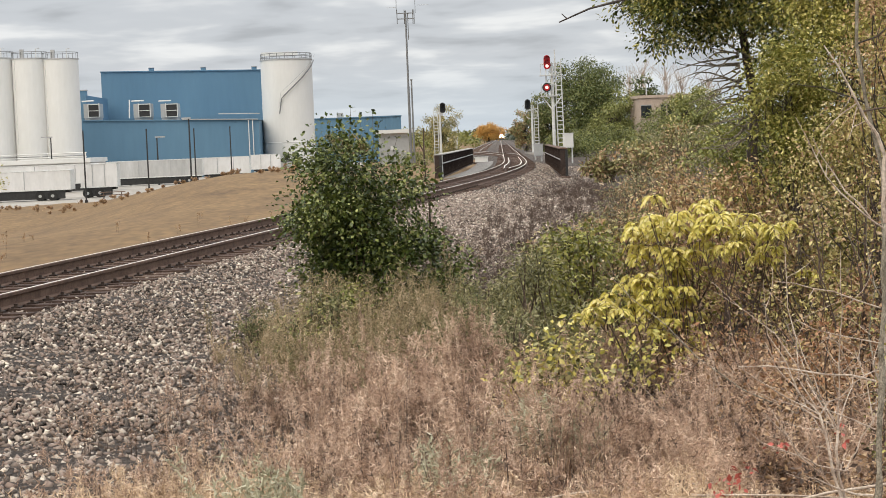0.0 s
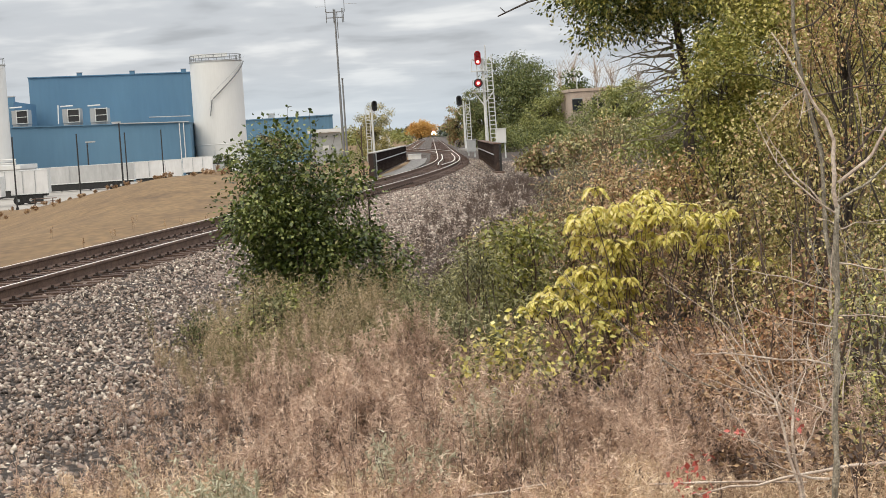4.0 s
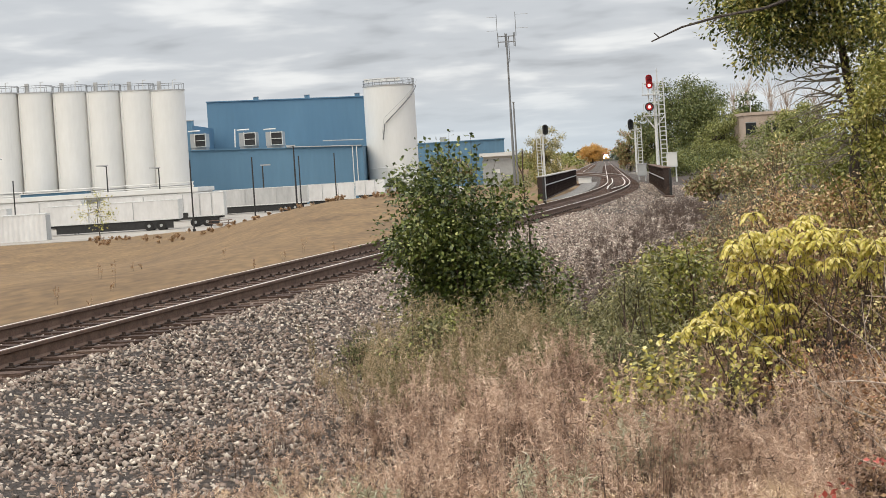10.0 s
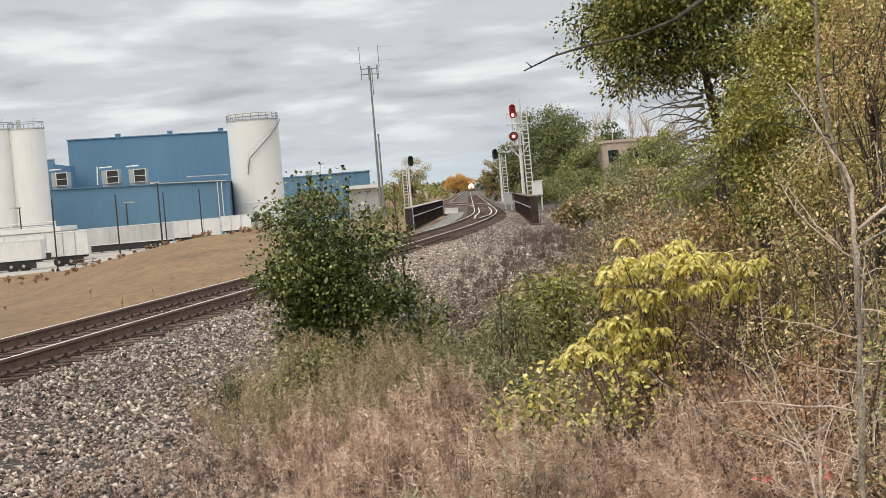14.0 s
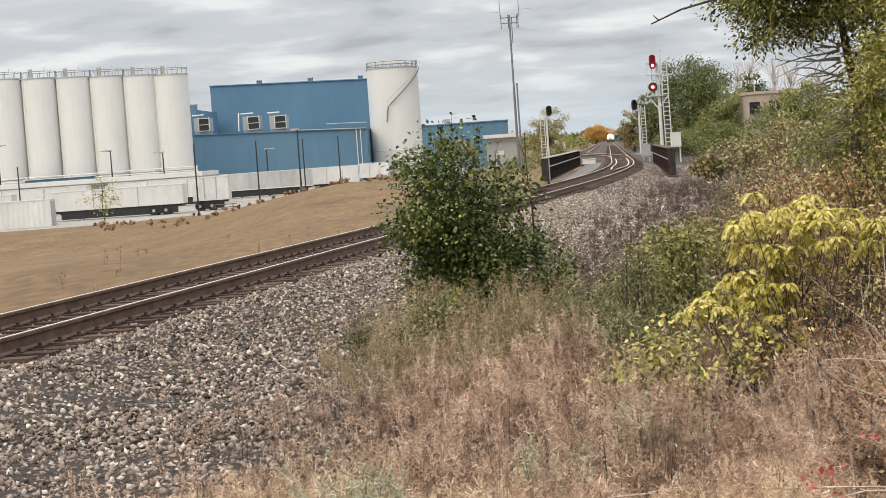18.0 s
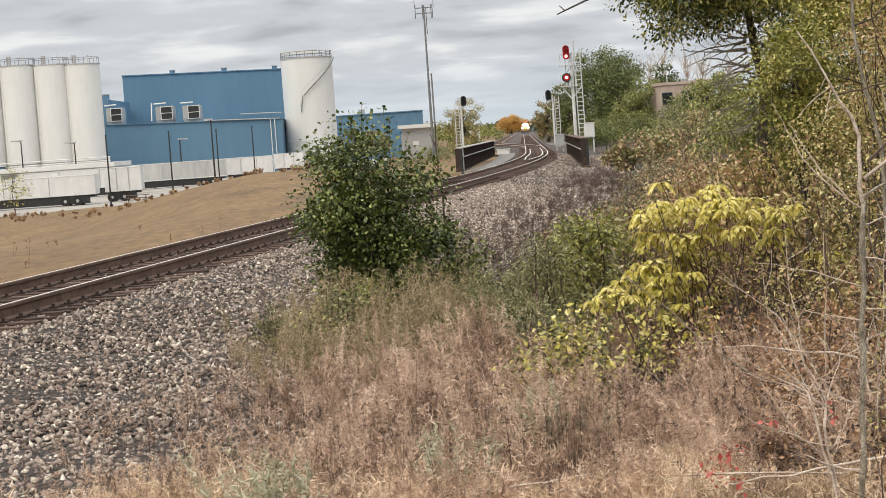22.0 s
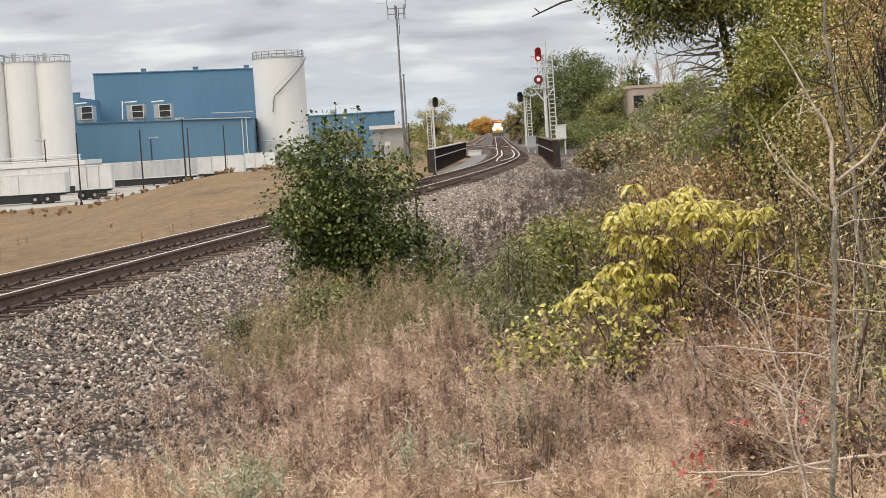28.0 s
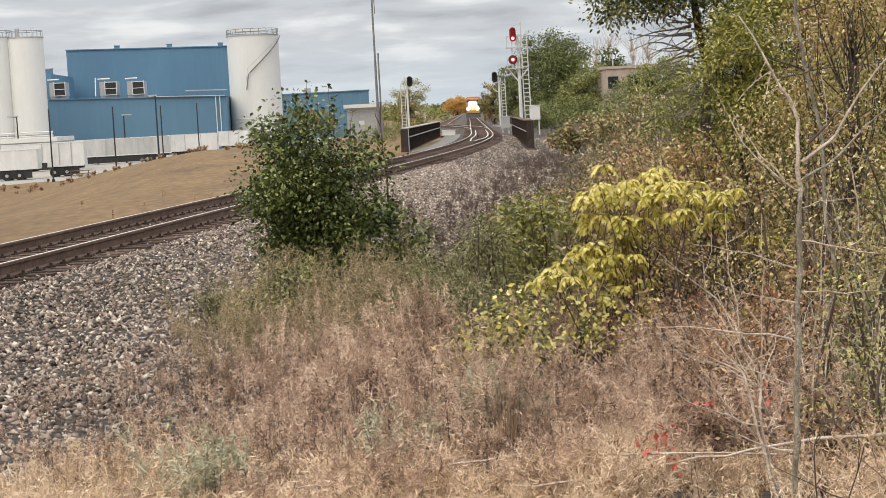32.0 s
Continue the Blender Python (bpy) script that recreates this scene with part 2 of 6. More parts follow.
L_RUST = leafy("rust_leaf", [(0.20, 0.085, 0.045), (0.46, 0.23, 0.11), (0.62, 0.42, 0.25)])
L_LIME = leafy("yellow_green_leaf", [(0.10, 0.12, 0.02), (0.235, 0.255, 0.05), (0.37, 0.37, 0.095), (0.54, 0.50, 0.18)])
L_KHAKI = leafy("khaki_leaf", [(0.09, 0.08, 0.024), (0.35, 0.30, 0.095), (0.60, 0.50, 0.205), (0.86, 0.73, 0.44)])
L_DKOLIVE = leafy("dull_green_leaf", [(0.045, 0.048, 0.017), (0.18, 0.175, 0.06), (0.36, 0.325, 0.13), (0.60, 0.52, 0.27)])
L_ORANGE = leafy("orange_autumn_leaf", [(0.46, 0.24, 0.05), (0.62, 0.36, 0.09), (0.66, 0.45, 0.16)])
L_RED = leafy("red_leaf", [(0.40, 0.075, 0.055), (0.62, 0.16, 0.12)])
L_WILLOW = leafy("willow_leaf", [(0.09, 0.105, 0.028), (0.18, 0.20, 0.053), (0.275, 0.28, 0.083), (0.40, 0.375, 0.135)])
L_DEEP = leafy("deep_willow_leaf", [(0.045, 0.062, 0.018), (0.10, 0.125, 0.034), (0.17, 0.19, 0.055), (0.27, 0.27, 0.095)])
L_FRESH = leafy("fresh_green_leaf", [(0.09, 0.105, 0.018), (0.215, 0.225, 0.04), (0.34, 0.32, 0.075), (0.52, 0.45, 0.16)])
L_COPPER = leafy("copper_leaf", [(0.16, 0.085, 0.045), (0.40, 0.235, 0.115), (0.60, 0.40, 0.21), (0.76, 0.60, 0.39)])
L_HERB = leafy("grey_green_herb_leaf", [(0.065, 0.065, 0.03), (0.185, 0.18, 0.085), (0.33, 0.31, 0.16), (0.52, 0.47, 0.28)])
L_SAGE = leafy("grey_green_leaf", [(0.24, 0.225, 0.14), (0.42, 0.40, 0.27), (0.60, 0.56, 0.42)], thin=0.1)
L_FARGREEN = leafy("distant_green_leaf", [(0.045, 0.065, 0.04), (0.075, 0.095, 0.055), (0.11, 0.12, 0.07)])
G_TAN = material("tan_dry_grass", [(0.17, 0.100, 0.058), (0.49, 0.345, 0.222), (0.75, 0.57, 0.395), (0.93, 0.78, 0.60)], 5, 0.75, vary="island", spread=0.06, thin=0.1)
G_PINK = material("pink_brown_seedhead", [(0.065, 0.040, 0.028), (0.345, 0.224, 0.158), (0.62, 0.445, 0.330), (0.84, 0.66, 0.51)], 4.5, 0.75, vary="island", spread=0.04, thin=0.1)
G_MIX = material("tan_green_weed", [(0.065, 0.058, 0.026), (0.21, 0.17, 0.085), (0.46, 0.35, 0.21), (0.66, 0.50, 0.35)], 2.6, 0.75, vary="island", spread=0.17, thin=0.1)
G_GREEN = material("green_weed", [(0.035, 0.042, 0.016), (0.10, 0.11, 0.04), (0.24, 0.225, 0.10), (0.46, 0.40, 0.22)], 2.6, 0.75, vary="island", spread=0.18, thin=0.1)


# ---- building blocks ----
class Geo:
    """Collects vertices and faces of one mesh; mats marks the faces of a second material."""

    def __init__(self):
        self.v, self.f, self.m = [], [], []

    def add(self, verts, faces, m=0):
        k = len(self.v)
        self.v += [tuple(p) for p in verts]
        self.f += [tuple(k + i for i in f) for f in faces]
        self.m += [m] * len(faces)
        return self

    def box(self, x0, y0, z0, x1, y1, z1, m=0, c=0.0):
        """A box; c: the chamfer of its upright edges."""
        if c:
            o = [(x0 + c, y0), (x1 - c, y0), (x1, y0 + c), (x1, y1 - c), (x1 - c, y1), (x0 + c, y1), (x0, y1 - c), (x0, y0 + c)]
        else:
            o = [(x0, y0), (x1, y0), (x1, y1), (x0, y1)]
        return self.prism(o, z0, z1, m)

    def prism(self, outline, z0, z1, m=0):
        n = len(outline)
        v = [(x, y, z0) for x, y in outline] + [(x, y, z1) for x, y in outline]
        f = [(i, (i + 1) % n, n + (i + 1) % n, n + i) for i in range(n)]
        return self.add(v, f + [tuple(range(n))[::-1], tuple(range(n, 2 * n))], m)

    def tube(self, pts, radii, n=6, m=0):
        """A tapered tube along points."""
        pts = [Vector(p) for p in pts]
        v, f = [], []
        for i, p in enumerate(pts):
            d = (pts[min(i + 1, len(pts) - 1)] - pts[max(i - 1, 0)]).normalized()
            a = d.orthogonal().normalized() if abs(d.z) > 0.9 else d.cross(Vector((0, 0, 1))).normalized()
            b = d.cross(a)
            r = radii[i] if isinstance(radii, (list, tuple)) else radii
            v += [p + (a * math.cos(2 * math.pi * k / n) + b * math.sin(2 * math.pi * k / n)) * r for k in range(n)]
        for i in range(len(pts) - 1):
            f += [(i * n + k, i * n + (k + 1) % n, (i + 1) * n + (k + 1) % n, (i + 1) * n + k) for k in range(n)]
        f += [tuple(range(n))[::-1], tuple(range((len(pts) - 1) * n, len(pts) * n))]
        return self.add(v, f, m)

    def mesh(self, name, mats, smooth=False):
        me = bpy.data.meshes.new(name)
        me.from_pydata(self.v, [], self.f)
        for mt in mats if isinstance(mats, (list, tuple)) else [mats]:
            me.materials.append(mt)
        if any(self.m):
            me.polygons.foreach_set("material_index", self.m)
        if smooth:
            me.polygons.foreach_set("use_smooth", [True] * len(me.polygons))
        me.update()
        return me


def part(name, geo, mats, parent, label="", smooth=False):
    """Links a mesh as one object under a thing or a part."""
    ob = new(name, geo.mesh(name, mats, smooth) if isinstance(geo, Geo) else geo)
    ob.parent = parent
    return tagged(ob, label)


def thing(name, label, category, m=None, group="", kind=""):
    ob = new(name)
    ob.empty_display_size = 0.2
    if m is not None:
        ob.matrix_world = m
    return tagged(ob, label, category, group, kind)


def bulk(name, v, f, mat, smooth=False):
    """A mesh from arrays of vertices and of faces with equal corners."""
    v, f = np.asarray(v, np.float32), np.asarray(f, np.int32)
    me = bpy.data.meshes.new(name)
    me.vertices.add(len(v))
    me.vertices.foreach_set("co", v.ravel())
    me.loops.add(f.size)
    me.loops.foreach_set("vertex_index", f.ravel())
    me.polygons.add(len(f))
    me.polygons.foreach_set("loop_start", np.arange(len(f), dtype=np.int32) * f.shape[1])
    if smooth:
        me.polygons.foreach_set("use_smooth", np.ones(len(f), bool))
    me.materials.append(mat)
    me.update(calc_edges=True)
    me.validate()
    return me


RNG = np.random.default_rng(7)


def unit(a):
    return a / (np.linalg.norm(a, axis=-1, keepdims=True) + 1e-9)


def leaf_mesh(name, at, way, size, mat, width=0.5, droop=0.3):
    """Folded leaves: at (n,3), way (n,3) the direction in which each points, size (n)."""
    n = len(at)
    way = unit(way + np.array([0, 0, -1.0]) * droop)
    side = unit(np.cross(way, unit(RNG.normal(size=(n, 3)) + np.array([0, 0, 1.4]))))
    up = np.cross(side, way)
    s = size[:, None]
    base, tip, mid = at, at + way * s, at + way * s * 0.45
    a = mid + side * s * width * 0.5 + up * s * 0.10
    b = mid - side * s * width * 0.5 + up * s * 0.10
    v = np.stack([base, a, tip, b], 1).reshape(-1, 3)
    k = np.arange(n)[:, None] * 4
    f = np.concatenate([k + [0, 1, 2], k + [0, 2, 3]], 1).reshape(-1, 3)
    return bulk(name, v, f, mat)


def blade_mesh(name, at, height, mat, lean=0.5, width=0.006):
    """Grass blades rooted at (n,3)."""
    n = len(at)
    ang = RNG.uniform(0, 2 * math.pi, n)
    out = np.stack([np.cos(ang), np.sin(ang), np.zeros(n)], 1)
    side = np.stack([-np.sin(ang + RNG.normal(0, 0.8, n)), np.cos(ang), np.zeros(n)], 1) * width
    h, ln = height[:, None], np.abs(RNG.normal(lean, lean * 0.5, n))[:, None]
    mid = at + np.array([0, 0, 1.0]) * h * 0.55 + out * h * ln * 0.3
    tip = at + np.array([0, 0, 1.0]) * h * (1 - 0.3 * ln) + out * h * ln
    v = np.stack([at - side, at + side, mid - side * 0.7, mid + side * 0.7, tip], 1).reshape(-1, 3)
    k = np.arange(n)[:, None] * 5
    f = np.concatenate([k + [0, 1, 3], k + [0, 3, 2], k + [2, 3, 4]], 1).reshape(-1, 3)
    return bulk(name, v, f, mat)


def sliver_mesh(name, a, b, width, mat):
    """Thin three-cornered slivers from a to b (n,3)."""
    n = len(a)
    side = unit(np.cross(b - a, RNG.normal(size=(n, 3)))) * np.asarray(width).reshape(-1, 1)
    v = np.stack([a - side, a + side, b], 1).reshape(-1, 3)
    return bulk(name, v, np.arange(3 * n).reshape(-1, 3), mat)


# ---- the lie of the land and of the line ----
def step(x, a, b):
    t = np.clip((np.asarray(x, float) - a) / (b - a), 0, 1)
    return t * t * (3 - 2 * t)


_ty = np.arange(-200.0, 1600.0, 1.0)
_tg = 0.188 + (0.0745 - 0.188) * step(_ty, 50, 130)
_tx = np.concatenate([[0], np.cumsum((_tg[1:] + _tg[:-1]) / 2)])
_tx = _tx - np.interp(20.0, _ty, _tx) - 5.6


def line_x(y):
    """The track's centre at y, its rail heads at height 0."""
    return np.interp(y, _ty, _tx)


def off_line(x, y):
    """Distance to the right of the track's centre."""
    g = np.interp(y, _ty, _tg)
    return (np.asarray(x) - line_x(y)) / np.sqrt(1 + g * g)


def on_line(y, s, z=0.0):
    """The point s to the right of the centre at y."""
    g = float(np.interp(y, _ty, _tg))
    k = 1 / math.sqrt(1 + g * g)
    return (float(line_x(y)) + s * k, y - s * g * k, z)


YARD = -3.1


def land(x, y):
    """Height of the ground."""
    x, y = np.asarray(x, float), np.asarray(y, float)
    s = off_line(x, np.clip(y, -190, 1590))
    d = np.maximum(y, 5.0)
    e = step(-x / d, 0.05, 0.25)
    f = -0.55 - (2.2 * e + 0.9 * step(-x / d, 0.085, 0.205)) * step(d, 25, 130)
    f = np.maximum(f, YARD - 0.02)
    f = f + 0.62 * step(d, 60, 108) * (1 - e)
    dc = 114 + 36 * e
    f = f + (YARD - f) * step(d, dc, dc + 34)
    f = f + (-0.62 - f) * (1 - step(-s, 5, 16))
    f = np.where(y < 5, -0.62, f)
    r = np.hypot(x, y)
    g = -0.62 + 0.56 * (1 - step(r, 6.0, 11.5)) + 0.5 * step(x - 0.08 * d, 6, 30) * step(d, 20, 60)
    bump = 0.03 * np.sin(x * 1.7 + 0.6 * y) * np.sin(y * 1.3 - 0.4 * x) * step(np.abs(s), 4, 6) * (1 - step(y, 20, 32))
    return np.where(s < 0, f, g) + bump


# ---- ground, line, bridge ----
def build_ground():
    rad = np.concatenate([[0.002, 0.5], np.geomspace(2.0, 3600, 190)])
    ang = np.concatenate([np.linspace(-180, -24, 20)[:-1], np.linspace(-24, 24, 170), np.linspace(24, 180, 20)[1:-1]])
    a, r = np.meshgrid(np.radians(ang), rad)
    x, y = r * np.sin(a), r * np.cos(a)
    z = land(x, y)
    v = np.stack([x, y, z], -1).reshape(-1, 3)
    nr, na = x.shape
    i, j = np.meshgrid(np.arange(nr - 1), np.arange(na), indexing="ij")
    j2 = (j + 1) % na
    f = np.stack([i * na + j, i * na + j2, (i + 1) * na + j2, (i + 1) * na + j], -1).reshape(-1, 4)
    ob = new("ground", bulk("ground", v, f, M_FIELD, True))
    me = ob.data
    me.materials.append(M_GROUND)
    c = v[f].mean(1)
    me.polygons.foreach_set("material_index", (off_line(c[:, 0], np.clip(c[:, 1], -190, 1590)) > 0).astype(np.int32))
    tagged(ob, "dry tan grass and bare earth falling away from the track", "ground", kind="structure")
    g = Geo()
    g.prism([(-150, 158), (-33, 158), (-16, 190), (-4, 235), (-2, 420), (-150, 420)], YARD - 0.3, YARD + 0.03)
    tagged(new("yard_pavement", g.mesh("yard_pavement", M_YARD)), "pale concrete yard below the embankment", "pavement", kind="structure")


def sweep(profile, ys, s0, z0, m=None, taper=None):
    """A profile of (s, z, material) points drawn along the line."""
    g = Geo()
    n = len(profile)
    v, f, ms = [], [], []
    for y in ys:
        for ps, pz in profile:
            v.append(on_line(y, s0(y) + ps if callable(s0) else s0 + ps, z0 + pz))
    for i in range(len(ys) - 1):
        for k in range(n):
            f.append((i * n + k, (i + 1) * n + k, (i + 1) * n + (k + 1) % n, i * n + (k + 1) % n))
            ms.append(1 if m and k in m else 0)
    f += [tuple(range(n)), tuple(range((len(ys) - 1) * n, len(ys) * n))[::-1]]
    ms += [0, 0]
    g.v, g.f, g.m = v, f, ms
    return g


RAIL = [(-0.075, -0.186), (0.075, -0.186), (0.075, -0.172), (0.012, -0.152), (0.010, -0.055), (0.037, -0.042), (0.037, -0.008), (0.024, 0.0), (-0.024, 0.0), (-0.037, -0.008), (-0.037, -0.042), (-0.010, -0.055), (-0.012, -0.152), (-0.075, -0.172)]
Y_NEAR = list(np.arange(-10, 60, 2.0)) + list(np.arange(60, 240, 4.0)) + list(np.arange(240, 1500, 40.0))


def build_bed():
    prof = [(-3.6, -0.95), (-2.5, -0.55), (-1.75, -0.25), (-0.9, -0.225), (0, -0.225), (0.9, -0.225), (1.5, -0.235), (2.4, -0.39), (3.4, -0.52), (5.2, -0.60), (6.8, -0.61), (7.6, -0.95)]
    v, f = [], []
    ys = list(np.arange(-10, 70, 0.5)) + list(np.arange(70, 240, 3.0)) + list(np.arange(240, 1500, 40.0))
    for y in ys:
        w = 1 - 0.42 * float(step(y, 45, 80))
        for k, (s, z) in enumerate(prof):
            p = on_line(y, s if s < 2 else 2 + (s - 2) * w, z + (random.uniform(-0.02, 0.02) if k not in (0, 11) else 0))
            v.append((p[0], p[1], max(p[2], float(land(p[0], p[1])) + 0.012)) if 6 < k < 11 else p)
    n = len(prof)
    for i in range(len(ys) - 1):
        f += [(i * n + k, i * n + k + 1, (i + 1) * n + k + 1, (i + 1) * n + k) for k in range(n - 1)]
    tagged(new("trackbed", bulk("trackbed", v, f, M_BALLAST, True)), "grey crushed stone bed under the track", "trackbed", kind="structure")
    # loose stones where the bed lies open to view
    n = 78000
    y = 7 + 54 * RNG.random(n * 2) ** 1.35
    s = RNG.uniform(1.25, 7.2, n * 2)
    keep = (RNG.random(n * 2) < np.where(s > 3.3, 1 - step(s, 3.3, 7.2) * 0.7, 1.0)) & (s < np.maximum(6.7, 7.4 - 0.22 * (y - 9)))
    y, s = y[keep][:n], s[keep][:n]
    scatter_stones("ballast_stones", y, s, prof, RNG.uniform(0.013, 0.039, len(y)) * (1 + 0.35 * step(y, 25, 50)))
    n = 15000
    y = 15 + 45 * RNG.random(n) ** 1.3
    s = RNG.uniform(-2.2, 1.6, n)
    scatter_stones("crib_stones", y, s, prof, RNG.uniform(0.016, 0.036, n))
    n = 12000
    y = 45 + 75 * RNG.random(n)
    s = RNG.uniform(1.4, 5.4, n)
    scatter_stones("far_ballast_stones", y, s, prof, RNG.uniform(0.026, 0.05, n))


def scatter_stones(name, y, s, prof, size):
    g = np.interp(y, _ty, _tg)
    k = 1 / np.sqrt(1 + g * g)
    x, yy = line_x(y) + s * k, y - s * g * k
    w = 1 - 0.42 * step(y, 45, 80)
    z = np.interp(np.where(s > 2, 2 + (s - 2) / w, s), [p[0] for p in prof], [p[1] for p in prof])
    z = np.where(s > 2.4, np.maximum(z, land(x, yy) + 0.01), z)
    n = len(y)
    octa = np.array([[1, 0, 0], [0, 1, 0], [-1, 0, 0], [0, -1, 0], [0.3, 0.2, 1], [-0.2, -0.3, -1]], float)
    p = (octa[None] * RNG.uniform(0.75, 1.25, (n, 6, 3)) + RNG.normal(0, 0.22, (n, 6, 3))) * RNG.uniform(0.65, 1.3, (n, 1, 3)) * np.array([1, 1, 0.62])
    q = unit(RNG.normal(size=(n, 3)) + [0, 0, 1.0])
    a = unit(np.cross(q, RNG.normal(size=(n, 3))))
    rot = np.stack([a, np.cross(q, a), q], 2)
    p = np.einsum("nij,nkj->nki", rot, p) * size[:, None, None]
    v = p + np.stack([x, yy, z + size * 0.25], 1)[:, None]
    f = np.array([[0, 1, 4], [1, 2, 4], [2, 3, 4], [3, 0, 4], [1, 0, 5], [2, 1, 5], [3, 2, 5], [0, 3, 5]])
    me = bulk(name, v.reshape(-1, 3), (np.arange(n)[:, None, None] * 6 + f).reshape(-1, 3), M_STONE)
    tagged(new(name, me), "loose grey and pinkish crushed stones beside the rails", "ballast", kind="stuff")


def build_track():
    t = thing("railway_track", "single railway track with shiny rail heads on weathered wooden ties", "track", kind="structure")
    for s in (-0.7535, 0.7535):
        part("rail", sweep(RAIL, Y_NEAR, s, 0, {7}), [M_RAILSIDE, M_RAILTOP], t, "rusty steel rail with a polished head")
    # guard rails across the bridge, drawn together at the near end
    gy = list(np.arange(91, 142, 3.0))
    for sg in (-1, 1):
        part("guard_rail", sweep(RAIL, gy, lambda y, sg=sg: sg * (0.12 + 0.3 * float(step(y, 91, 101))), -0.01, {6, 7, 8}), [M_RAILSIDE, M_RAILTOP], t, "inner guard rail of worn steel")
    tie = Geo().box(-1.3, -0.11, -0.17, 1.3, 0.11, 0, c=0.02).mesh("tie", M_TIE)
    y = 6.0
    for i in range(300):
        g = float(np.interp(y, _ty, _tg))
        ob = part("tie", tie, None, t)
        x, yy, z = on_line(y, random.uniform(-0.05, 0.05), -0.186)
        ob.matrix_world = pose(x, yy, z, random.uniform(-1, 1), random.uniform(-0.6, 0.6), -math.degrees(math.atan(g)) + random.uniform(-1.2, 1.2))
        y += 0.5 + random.uniform(-0.02, 0.02)
    far = Geo()
    while y < 420:
        a, b = on_line(y - 0.11, -1.3), on_line(y - 0.11, 1.3)
        c, d = on_line(y + 0.11, 1.3), on_line(y + 0.11, -1.3)
        far.prism([a[:2], b[:2], c[:2], d[:2]], -0.34, -0.19)
        y += 0.55
    tagged(part("far_ties", far, M_TIE, t), kind="stuff")
    plates = Geo()
    for k in range(120):
        yy = 6.0 + 0.5 * k
        for s in (-0.7535, 0.7535):
            for ds in (-0.13, 0.13):
                x, y2, _ = on_line(yy, s + ds)
                plates.box(x - 0.055, y2 - 0.09, -0.19, x + 0.055, y2 + 0.09, -0.165)
                plates.box(x - 0.02, y2 - 0.07, -0.168, x + 0.02, y2 - 0.03, -0.13)
    tagged(part("tie_plates", plates, M_PLATE, t, "rusty tie plates with spikes"), kind="stuff")
    # the second line, which leaves the first beyond the bridge
    u = thing("siding_track", "second railway track branching off beyond the bridge", "track", kind="structure")
    sy = list(np.arange(150, 240, 6.0)) + list(np.arange(240, 1300, 40.0))
    for s in (-0.7535, 0.7535):
        part("rail", sweep(RAIL, sy, lambda y, s=s: s - 4.6 * float(step(y, 150, 235)), -0.005, {6, 7, 8}), [M_RAILSIDE, M_RAILTOP], u, "rusty steel rail with a polished head")
    tg = Geo()
    y = 200.0
    while y < 520:
        o = -4.6 * float(step(y, 150, 235))
        tg.prism([on_line(y - 0.11, o - 1.3)[:2], on_line(y - 0.11, o + 1.3)[:2], on_line(y + 0.11, o + 1.3)[:2], on_line(y + 0.11, o - 1.3)[:2]], -0.35, -0.195)
        y += 0.6
    tagged(part("ties", tg, M_TIE, u), kind="stuff")
    v, f = [], []
    ys = list(np.arange(160, 1300, 15.0))
    for y in ys:
        o = -4.6 * float(step(y, 150, 235))
        v += [on_line(y, o - 2.8, -0.8), on_line(y, o - 1.7, -0.26), on_line(y, o + 1.5, -0.27), on_line(y, o + 2.6, -0.6)]
    for i in range(len(ys) - 1):
        f += [(i * 4 + k, i * 4 + k + 1, i * 4 + 5 + k, i * 4 + 4 + k) for k in range(3)]
    tagged(new("siding_bed", bulk("siding_bed", v, f, M_BALLAST, True)), "grey stone bed under the second track", "trackbed", kind="structure")


def girder(name, a, b, top, bottom, label, cap):
    """A plate girder from a to b with flanges and stiffeners."""
    d = Vector((b[0] - a[0], b[1] - a[1], 0))
    length = d.length
    t = thing(name, label, "bridge girder", pose(a[0], a[1], 0, 0, 0, math.degrees(math.atan2(d.y, d.x))), "bridge girders")
    part("web", Geo().box(0, -0.02, bottom, length, 0.02, top - 0.04), M_GIRDER, t)
    part("top_flange", Geo().box(-0.05, -0.2, top - 0.05, length + 0.05, 0.2, top), cap, t, "weathered top flange")
    part("bottom_flange", Geo().box(-0.05, -0.2, bottom, length + 0.05, 0.2, bottom + 0.05), M_GIRDER, t)
    part("rib_rail", Geo().box(0, -0.185, (top + bottom) / 2 + 0.1, length, 0.185, (top + bottom) / 2 + 0.15), M_GREYP, t, "grey longitudinal stiffener")
    st = Geo().box(-0.03, -0.17, bottom + 0.05, 0.03, 0.17, top - 0.05).mesh("stiffener", M_GIRDER)
    n = int(length / 1.6)
    for i in range(n + 1):
        part("stiffener", st, None, t).location = (length * i / n, 0, 0)
    for x in (-0.12, 0.75):
        part("end_post", Geo().box(x - 0.05, -0.21, -0.75, x + 0.05, -0.09, top - 0.06), [M_BLACK if x < 0 else M_WHITE], t, "upright end post")
    return t


